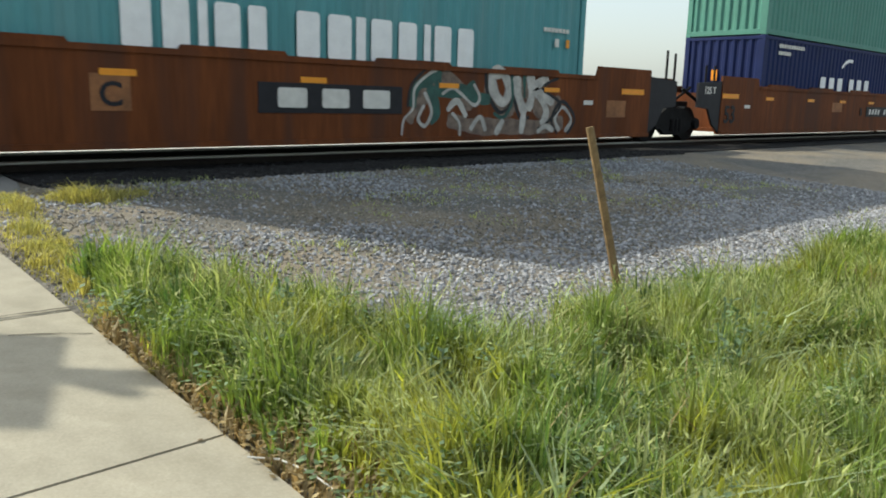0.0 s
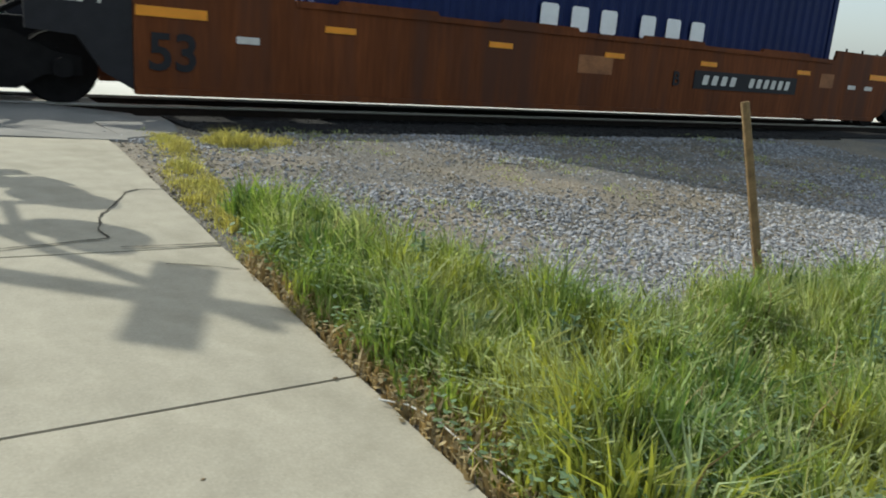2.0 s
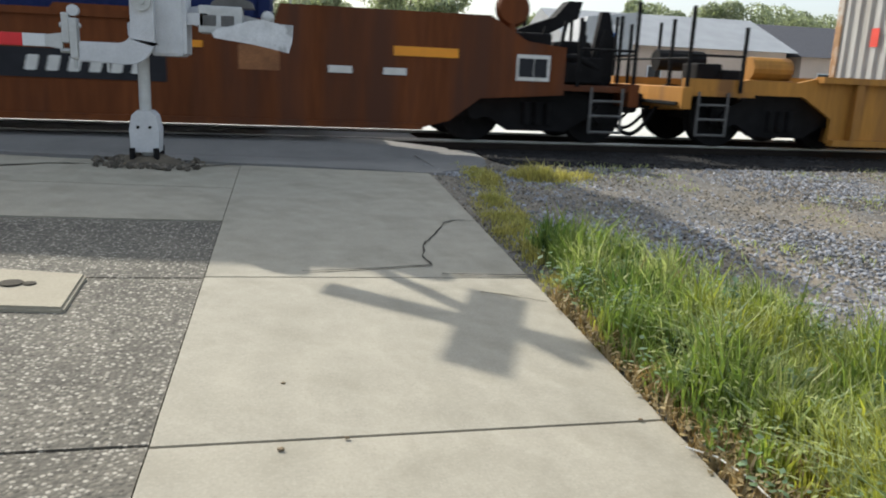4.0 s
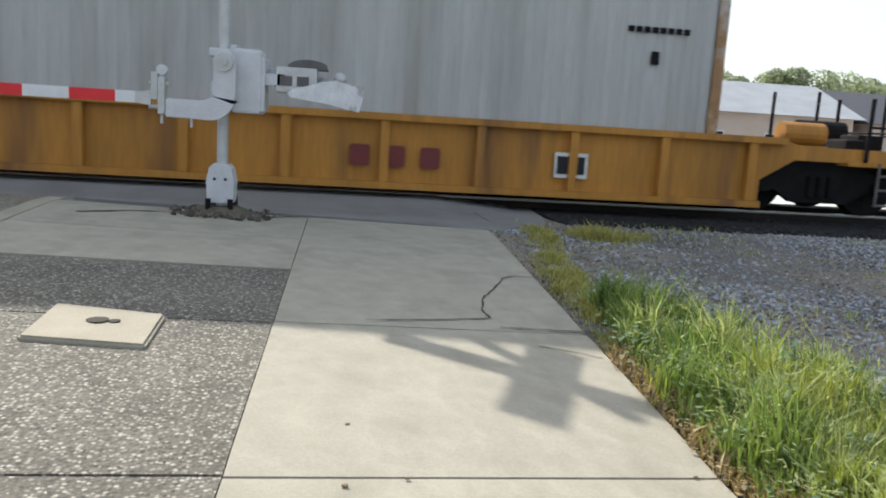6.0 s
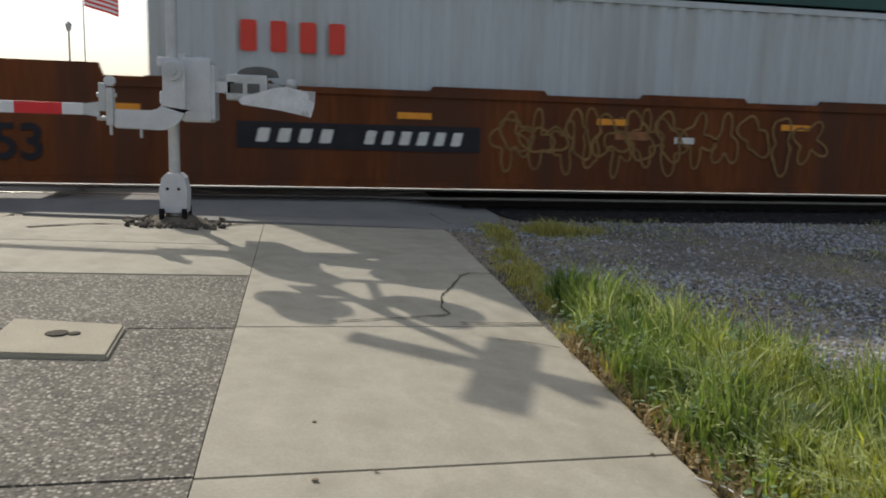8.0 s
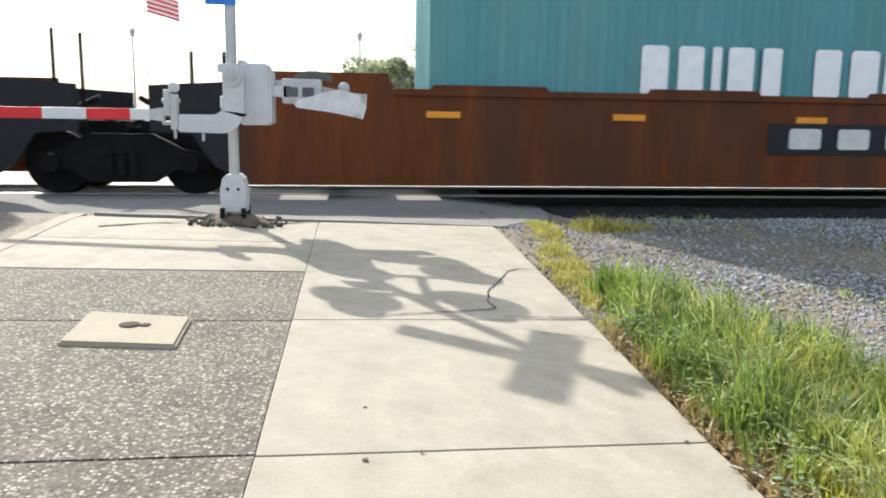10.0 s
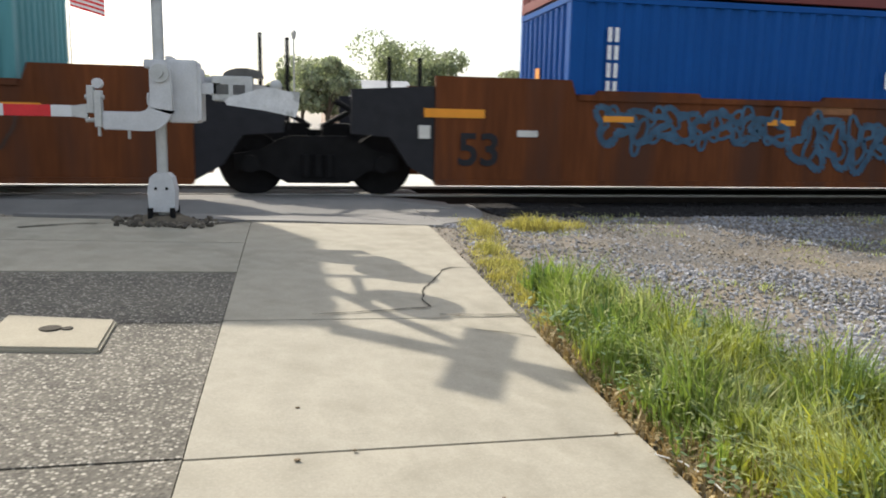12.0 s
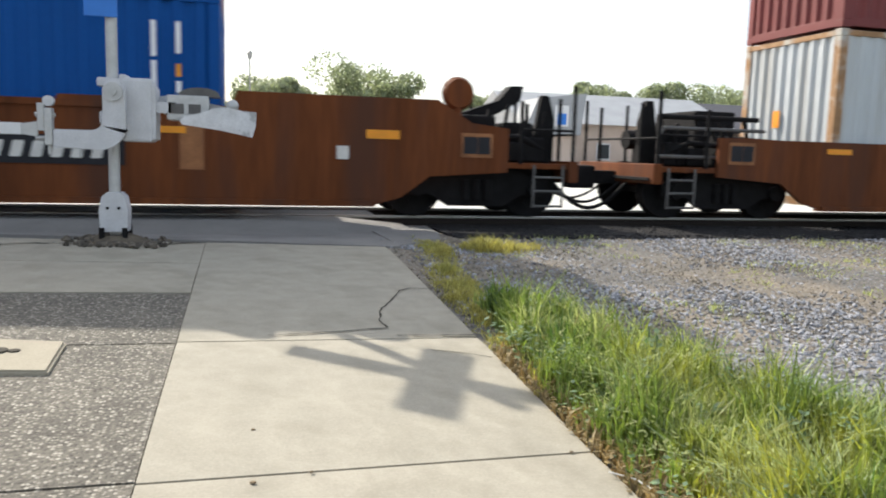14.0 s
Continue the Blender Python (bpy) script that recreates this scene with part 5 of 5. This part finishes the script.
def blades(name, label, count, area, tall, mat, seed, keep, wide=0.006, lean=0.35, clumps=0):
    """Grass blades, each a bent, tapering strip; clumps: tufts that most of them stand in and arch out from."""
    rng = np.random.RandomState(seed)
    x0, x1, y0, y1 = area
    cl = [(rng.uniform(x0, x1), rng.uniform(y0, y1), rng.uniform(0.05, 0.15), rng.uniform(0.65, 1.45)) for _ in range(clumps)]
    verts, faces = [], []
    for _ in range(count):
        a, b = rng.uniform(0, 6.283), rng.uniform(0, 6.283)
        big, f = 1.0, 1.0
        if clumps and rng.rand() < 0.72:
            cx, cy, cr, big = cl[rng.randint(clumps)]
            d = abs(rng.normal()) * cr
            x, y = cx + d * math.cos(a), cy + d * math.sin(a)
            f = 0.25 + 0.75 * min(1.3, d / cr)
            if not (x0 < x < x1 and y0 < y < y1):
                continue
        else:
            x, y = rng.uniform(x0, x1), rng.uniform(y0, y1)
        k = keep(x, y)
        if k <= 0 or rng.rand() > min(1.0, k * 1.4):
            continue
        h = tall * rng.uniform(0.55, 1.2) * k * big
        ln = lean * h * rng.uniform(0.2, 1.5) * f
        gx, gy = noise.noise((x * 2.7, y * 2.7, 5)), noise.noise((x * 2.7, y * 2.7, 9))
        dx, dy = ln * math.cos(a) + 0.16 * h * gx, ln * math.sin(a) + 0.16 * h * gy
        w = wide * rng.uniform(0.6, 1.5)
        wx, wy = w * math.cos(b), w * math.sin(b)
        z = lie(x, y) - 0.035
        n = len(verts)
        verts += [(x - wx, y - wy, z), (x + wx, y + wy, z), (x - wx * 0.9 + dx * 0.3, y - wy * 0.9 + dy * 0.3, z + h * 0.6), (x + wx * 0.9 + dx * 0.3, y + wy * 0.9 + dy * 0.3, z + h * 0.6), (x + dx, y + dy, z + h * (1.0 - 0.35 * rng.rand()))]
        faces += [(n, n + 1, n + 3, n + 2), (n + 2, n + 3, n + 4)]
    return many(name, label, "grass", verts, faces, mat)


def grass_keep(x, y):
    """Height of the growth, 0 to 1: low and thin at its edges, uneven inside."""
    e = edge_y(x)
    if y > e or x < 1.84 + (0.04 + 0.12 * noise.noise((y * 4, 3, 0))) * smooth(0.9, 0.5, y) + 0.2 * smooth(0.5, 2.3, y):
        return 0.0
    side = smooth(1.76, 2.12, x + 0.12 * noise.noise((y * 3, 1, 0)))
    k = (0.3 + 0.7 * side) * (0.84 + 0.16 * smooth(0.0, 0.5, e - y)) * (0.85 + 0.5 * noise.noise((x * 1.1, y * 1.1, 2)) + 0.55 * noise.noise((x * 3.7, y * 3.7, 4)))
    hole = smooth(0.5, 0.15, math.hypot((x - 3.55), (y + 0.5) * 1.3))
    return min(1.15, max(0.05, k * (1 - 0.55 * hole)))


def tuft(f, lo=0.0, sx=2.3):
    return lambda x, y: f(x, y) if noise.noise((x * sx, y * sx, 11)) > lo else 0.0


blades("grass", "lush uneven green grass beside the sidewalk", 125000, (1.86, 8.5, -2.6, 2.9), 0.33, GRASS, 21, grass_keep, 0.0047, 0.4, 1000)
blades("dark_grass", "deep green grass tufts between paler ones", 34000, (1.95, 9.0, -2.6, 2.5), 0.32, GRASS_DARK, 33, tuft(grass_keep, 0.05, 1.7), 0.006, 0.45, 240)
blades("far_grass", "green grass verge further along the gravel", 14000, (6.0, 18.0, -6.0, 0.6), 0.42, GRASS, 22, grass_keep, 0.011)
blades("pale_grass", "pale seeding grass stalks among the green", 60000, (1.9, 9.0, -2.6, 2.7), 0.36, GRASS_PALE, 23, tuft(grass_keep, -0.12), 0.0036, 0.4, 420)
blades("dry_grass", "dry straw-coloured grass along the sidewalk edge", 5200, (1.82, 2.3, -2.6, 1.6), 0.12, STRAW, 24, lambda x, y: 0.9 if y < edge_y(x) else 0.0, 0.006, 0.7)
blades("broad_grass", "broad arching blue-green blades near the sidewalk", 9000, (2.1, 4.6, -2.0, 1.2), 0.3, GRASS_BROAD, 37, tuft(grass_keep, -0.1, 1.3), 0.005, 1.0, 130)
blades("dry_stalks", "thin dry stalks scattered in the grass", 3500, (2.1, 8.5, -2.6, 2.0), 0.4, STRAW, 25, tuft(grass_keep, 0.12, 1.5), 0.004, 0.4)
blades("sparse_weeds", "sparse low weeds on the gravel and walk edge", 15000, (1.83, 2.9, 0.7, 6.0), 0.11, YELLOW_WEED, 26, lambda x, y: (0.75 + 0.7 * noise.noise((x * 3, y * 2.2, 6))) * smooth(0.36, 0.0, abs(x - 1.98 - 0.12 * (y - 2.2))), 0.0035, 0.8, 220)
blades("yellow_weeds", "yellow-green weed tufts near the track", 2600, (2.5, 3.9, 5.0, 5.9), 0.2, YELLOW_WEED, 27, lambda x, y: smooth(0.45, 0.1, math.hypot((x - 3.05) * 0.8, y - 5.4)) + 0.6 * smooth(0.3, 0.05, math.hypot(x - 3.6, y - 5.6)), 0.004, 0.8)
blades("gravel_weeds", "faint low weeds spread over the gravel", 9000, (2.2, 13.0, 2.4, 7.0), 0.06, GRASS_PALE, 28, tuft(lambda x, y: 0.9, 0.1, 0.8), 0.004, 0.9, 500)
blades("base_weeds", "dry weeds round the signal base", 260, (-1.15, -0.45, 4.6, 5.2), 0.08, STRAW, 29, lambda x, y: 0.9 * smooth(0.4, 0.2, math.hypot(x + 0.8, y - 4.9)), 0.006, 0.8)


def low_leaves(name, label, count, area, tall, mat, seed, keep, low=0.1, long=1.0, slim=0.36):
    """Small broad leaves at all heights up to the growth's top."""
    rng = np.random.RandomState(seed)
    x0, x1, y0, y1 = area
    verts, faces = [], []
    for _ in range(count):
        x, y = rng.uniform(x0, x1), rng.uniform(y0, y1)
        k = keep(x, y)
        if k <= 0:
            continue
        z = lie(x, y) - 0.02 + tall * k * rng.uniform(low, 1.0)
        a, t, L = rng.uniform(0, 6.28), rng.uniform(-0.4, 0.6), rng.uniform(0.014, 0.034) * long
        d = np.array([math.cos(a) * math.cos(t), math.sin(a) * math.cos(t), math.sin(t)])
        s = np.array([-math.sin(a), math.cos(a), 0.0]) * L * slim
        c = np.array([x, y, z])
        n = len(verts)
        verts += [tuple(c), tuple(c + d * L * 0.5 + s), tuple(c + d * L), tuple(c + d * L * 0.5 - s)]
        faces.append((n, n + 1, n + 2, n + 3))
    return many(name, label, "weeds", verts, faces, mat)


low_leaves("leafy_weeds", "small grey-green leaves mixed into the grass", 44000, (1.9, 5.5, -2.2, 2.4), 0.3, WEED_LEAF, 41, tuft(grass_keep, 0.05, 1.9))
low_leaves("arched_tips", "arched bright leaf tips on top of the grass", 24000, (1.95, 6.5, -2.4, 2.5), 0.3, GRASS_PALE, 43, tuft(grass_keep, -0.1, 2.6), 0.5, 1.7, 0.13)
low_leaves("edge_leaves", "low green leaves crowding the sidewalk edge", 4200, (1.86, 2.5, -1.6, 2.0), 0.22, WEED_LEAF, 44, tuft(lambda x, y: 0.9 * smooth(2.5, 2.1, x), 0.0, 1.6), 0.05, 1.4)
low_leaves("dry_litter", "brown dead leaf litter along the sidewalk edge", 1500, (1.8, 2.1, -2.4, 1.4), 0.07, STRAW, 42, lambda x, y: 0.9 * smooth(2.2, 1.95, x))


def seed_heads(count, seed):
    rng = np.random.RandomState(seed)
    verts, faces = [], []
    for _ in range(count):
        x, y = rng.uniform(2.1, 8.0), rng.uniform(-2.4, 2.2)
        k = grass_keep(x, y)
        if k < 0.35:
            continue
        h, a = 0.36 * k * rng.uniform(0.8, 1.25), rng.uniform(0, 6.28)
        z = lie(x, y) - 0.03
        tx, ty = x + 0.1 * h * math.cos(a), y + 0.1 * h * math.sin(a)
        n, r, L = len(verts), 0.0036, rng.uniform(0.03, 0.06)
        verts += [(x - 0.0015, y, z), (x + 0.0015, y, z), (tx, ty, z + h)]
        verts += [(tx + r, ty, z + h + L * 0.4), (tx - r * 0.5, ty + r * 0.87, z + h + L * 0.4), (tx - r * 0.5, ty - r * 0.87, z + h + L * 0.4), (tx + 0.02 * math.cos(a), ty + 0.02 * math.sin(a), z + h + L)]
        faces += [(n, n + 1, n + 2)] + [(n + 2, n + 3 + i, n + 3 + (i + 1) % 3) for i in range(3)] + [(n + 6, n + 3 + i, n + 3 + (i + 1) % 3) for i in range(3)]
    many("seed_heads", "pale seed heads on thin grass stalks", "grass", verts, faces, GRASS_PALE)


seed_heads(5000, 31)


def weed(x, y, h, seed, leaves=46):
    rng = random.Random(seed)
    w = thing("weed", "leafy grey-green broadleaf weed in the grass", "weed", "weeds in the grass", at=pose(x, y, lie(x, y) - 0.03))
    b = bmesh.new()
    tips = []
    for k in range(4):
        a, r = rng.uniform(0, 6.28), rng.uniform(0.02, 0.1)
        top = Vector((r * math.cos(a), r * math.sin(a), h * rng.uniform(0.7, 1.0)))
        rod(w, "stem", WEED_LEAF, [(0, 0, 0), tuple(top)], 0.004, 5)
        tips.append(top)
    b.free()
    b = bmesh.new()
    for k in range(leaves):
        c = rng.choice(tips) * rng.uniform(0.35, 1.0)
        a, t, L = rng.uniform(0, 6.28), rng.uniform(-0.3, 0.7), rng.uniform(0.03, 0.07)
        d = Vector((math.cos(a) * math.cos(t), math.sin(a) * math.cos(t), math.sin(t)))
        s = d.cross(Vector((0, 0, 1))).normalized() * L * 0.28
        v = [b.verts.new(c), b.verts.new(c + d * L * 0.5 + s), b.verts.new(c + d * L), b.verts.new(c + d * L * 0.5 - s + Vector((0, 0, 0.006)))]
        b.faces.new(v)
    part("leaves", b, WEED_LEAF, w)


for i, (x, y, h) in enumerate(((2.5, 0.86, 0.36), (2.3, 0.55, 0.3), (2.35, 0.95, 0.26), (2.15, 1.2, 0.2), (2.15, 0.6, 0.2), (3.9, -0.7, 0.42), (4.2, -0.55, 0.44), (4.5, -0.5, 0.4), (2.35, 0.2, 0.25), (2.6, -0.1, 0.3), (2.05, 1.6, 0.14), (2.05, 0.35, 0.16), (2.2, -0.6, 0.2), (3.6, -0.2, 0.2), (5.2, -0.9, 0.35))):
    weed(x, y, h, 50 + i)


# ---- beyond the track ----
LOT = material("pale_lot_concrete", (0.5, 0.49, 0.45), 0.8, vary=0.1, scale=0.6, fine=20)
# unseen pale slab, added to bounce sun onto the train's near side
slab("yard", "wide unseen pale slab added behind the walk to bounce sunlight", -40, 60, -60, -6.95, LOT, -0.02, 0.2, step=4.0)
slab("far_road", "pale concrete road and lot beyond the track", -60, 90, 10.55, 43.0, LOT, 0.0, 0.2, step=4.0)
ROOF_GREY = material("grey_metal_roof", (0.3, 0.31, 0.32), 0.6, vary=0.1, scale=0.8)
WALL_TAN = material("tan_stucco", (0.5, 0.4, 0.33), 0.85, vary=0.08, scale=0.8)
DARK_ROOF = material("dark_shingle_roof", (0.06, 0.06, 0.07), 0.8, vary=0.15)
GLASS = material("dark_window_glass", (0.02, 0.025, 0.03), 0.1, vary=0.05, bump=0)


def long_building(x0, x1, y0, y1, eave, ridge, roof_mat, wall_mat, label, gable=True):
    h = thing("building", label, "building", at=pose(0, 0, lie(x0, y0)))
    b = bmesh.new()
    bx(b, x0, x1, y0, y1, -0.3, eave)
    wall = part("wall", b, wall_mat, h)
    b = bmesh.new()
    ym = (y0 + y1) / 2
    v = [b.verts.new(p) for p in ((x0 - 0.5, y0 - 0.6, eave), (x1 + 0.5, y0 - 0.6, eave), (x1 + 0.5, y1 + 0.6, eave), (x0 - 0.5, y1 + 0.6, eave), (x0 - 0.5, ym, ridge), (x1 + 0.5, ym, ridge))]
    for f in ((0, 1, 5, 4), (2, 3, 4, 5), (0, 4, 3), (1, 2, 5), (3, 2, 1, 0)):
        b.faces.new([v[i] for i in f])
    part("roof", b, roof_mat, h)
    n = max(2, int((x1 - x0) / 3.2))
    for k in range(n):
        xa = x0 + (k + 0.5) * (x1 - x0) / n
        b = bmesh.new()
        bx(b, xa - 0.5, xa + 0.5, y0 - 0.06, y0 + 0.02, 0.9, 2.0)
        win = part("window", b, BAND_WHITE, h)
        b = bmesh.new()
        bx(b, xa - 0.42, xa + 0.42, y0 - 0.08, y0 - 0.06, 0.98, 1.92)
        part("pane", b, GLASS, win)
    return h


long_building(18.0, 33.0, 45.0, 56.0, 3.2, 5.6, ROOF_GREY, WALL_TAN, "long low tan building with grey metal roof")
long_building(34.2, 52.0, 45.0, 56.0, 3.0, 5.4, DARK_ROOF, WALL_TAN, "low building with dark roof")
long_building(3.0, 9.5, 58.0, 66.0, 3.4, 5.0, ROOF_GREY, WALL_TAN, "low pale house behind the road")


def sloped_shed():
    h = thing("shed", "small grey gabled shelter with blue and white sign", "shelter", at=pose(17.4, 42.5, lie(17, 43)))
    b = bmesh.new()
    prism(b, [(-0.4, 2.4), (3.4, 2.4), (3.7, 5.0), (0.5, 4.6)], 0, 3.0)
    part("roof", b, ROOF_GREY, h)
    b = bmesh.new()
    bx(b, 0.1, 3.3, 0.4, 2.8, 0, 2.45)
    part("wall", b, WALL_TAN, h)
    b = bmesh.new()
    bx(b, 1.6, 2.5, -0.12, -0.02, 2.9, 4.2)
    sg = part("sign", b, BAND_WHITE, h)
    b = bmesh.new()
    bx(b, 1.75, 2.35, -0.14, -0.122, 3.0, 3.7)
    part("sign_panel", b, SIGN_BLUE, sg)


sloped_shed()


def red_sign():
    h = thing("roadside_sign", "low red roadside board with white marking", "sign", at=pose(8.9, 43.5, lie(9, 43)))
    b = bmesh.new()
    prism(b, [(0, 0.4), (0.3, 3.0), (2.9, 3.0), (3.1, 0.4)], 0, 0.3)
    part("board", b, RED, h)
    bars(h, 0.7, 2.4, 1.6, 2.4, 4, BAND_WHITE, -0.01, "marking", "white plain marking", style=2)
    b = bmesh.new()
    for x in (0.5, 2.6):
        bx(b, x - 0.08, x + 0.08, 0.1, 0.25, -0.2, 0.45)
    part("legs", b, GRIME, h)


red_sign()


LAMP_GREY = material("lamp_grey", (0.3, 0.3, 0.29), 0.5, vary=0.1)


def street_lamp(x, y, h):
    s = thing("street_lamp", "grey post-top street lamp beyond the track", "lamp", "street lamps", at=pose(x, y, lie(x, y)))
    b = bmesh.new()
    cyl(b, (0, 0, 0), (0, 0, h - 0.5), 0.07, 0.045, n=10)
    part("post", b, LAMP_GREY, s)
    b = bmesh.new()
    cyl(b, (0, 0, h - 0.5), (0, 0, h - 0.15), 0.1, 0.17, n=10)
    cyl(b, (0, 0, h - 0.15), (0, 0, h), 0.19, 0.03, n=10)
    part("lantern", b, LAMP_GREY, s)


street_lamp(-12.0, 43.0, 6.4)
street_lamp(0.6, 43.0, 6.5)


def flag():
    f = thing("flagpole", "flagpole with a red and white striped flag", "flag", at=pose(-13.0, 50.0, 0.1))
    b = bmesh.new()
    cyl(b, (0, 0, 0), (0, 0, 9.6), 0.045, 0.03, n=10)
    part("pole", b, ALUMINIUM, f)
    for k in range(9):
        b = bmesh.new()
        n = 8
        for i in range(n):
            q = []
            for a, z in ((i, 0), (i + 1, 0), (i + 1, 1), (i, 1)):
                xx = 0.06 + 2.0 * a / n
                q.append(b.verts.new((xx, 0.12 * math.sin(xx * 3.5), 9.5 - 0.28 * xx - 0.14 * (k + z))))
            b.faces.new(q)
        part("flag_stripe", b, RED if k % 2 == 0 else BAND_WHITE, f)


flag()


def tree(x, y, h, spread, seed, leaves=7000, mat=None):
    rng = random.Random(seed)
    t = thing("tree", "leafy green tree in the distance", "tree", "trees beyond the track", at=pose(x, y, 0.1))
    b = bmesh.new()
    cyl(b, (0, 0, -0.2), (0.1, 0, h * 0.45), 0.22, 0.13, n=9)
    puffs = []
    for k in range(16):
        a, e = rng.uniform(0, 6.28), rng.uniform(0.1, 1.2)
        r = spread * rng.uniform(0.3, 0.8)
        tip = Vector((r * math.cos(a) * math.cos(e * 0.7), r * math.sin(a) * math.cos(e * 0.7), h * rng.uniform(0.42, 0.86)))
        cyl(b, (0.1, 0, h * rng.uniform(0.25, 0.42)), tuple(tip), 0.07, 0.02, n=6)
        puffs.append((tip, spread * rng.uniform(0.3, 0.52)))
    part("trunk", b, BARK, t)
    nr = np.random.RandomState(seed)
    verts, faces = [], []
    for _ in range(leaves):
        c, r = puffs[nr.randint(len(puffs))]
        d = nr.normal(size=3)
        d /= np.linalg.norm(d)
        p = np.array(c) + d * r * nr.uniform(0.5, 1.0) ** 0.5 * np.array([1, 1, 0.75])
        u = nr.normal(size=3)
        u /= np.linalg.norm(u)
        v = np.cross(u, d) + 0.01
        v /= np.linalg.norm(v)
        s = nr.uniform(0.09, 0.22)
        n = len(verts)
        verts += [tuple(p - u * s), tuple(p + v * s * 0.7), tuple(p + u * s), tuple(p - v * s * 0.7)]
        faces.append((n, n + 1, n + 2, n + 3))
    me = bpy.data.meshes.new("crown")
    me.from_pydata(verts, [], faces)
    me.materials.append(mat or TREE_LEAF)
    crown = new("crown", me)
    crown.parent = t


for i, (x, y, h, sp) in enumerate(((1.5, 78, 8.8, 3.6), (5.0, 80, 8.6, 3.4), (11.5, 76, 10.4, 5.0), (15.0, 78, 9.4, 4.0), (17.5, 84, 7.2, 2.4), (26.0, 80, 8.6, 3.4), (37.5, 78, 10.3, 3.0), (42.0, 82, 9.5, 2.8), (47.0, 80, 10.6, 3.8), (52.0, 78, 11.4, 4.4), (60.0, 86, 11.0, 4.6), (70.0, 90, 11.0, 5.0), (82.0, 90, 11.5, 5.0), (-8.0, 95, 7.5, 3.5), (96.0, 96, 12.0, 6.0), (3.0, 55, 6.4, 2.4))):
    tree(x, y, h, sp, 200 + i)


# ---- keys ----
def motions():
    for ob, u, y, z in MOVING:
        walk(ob, [(t, pose(u - travelled(t), TRACK_Y + y, RAIL_Z + z)) for t in range(0, 15)])
    for w, x in WHEELSETS:
        walk(w, [(k / 15, pose(x, 0, WHEEL_R, 0, -math.degrees(travelled(k / 15) / WHEEL_R), 0)) for k in range(0, 211)])


motions()
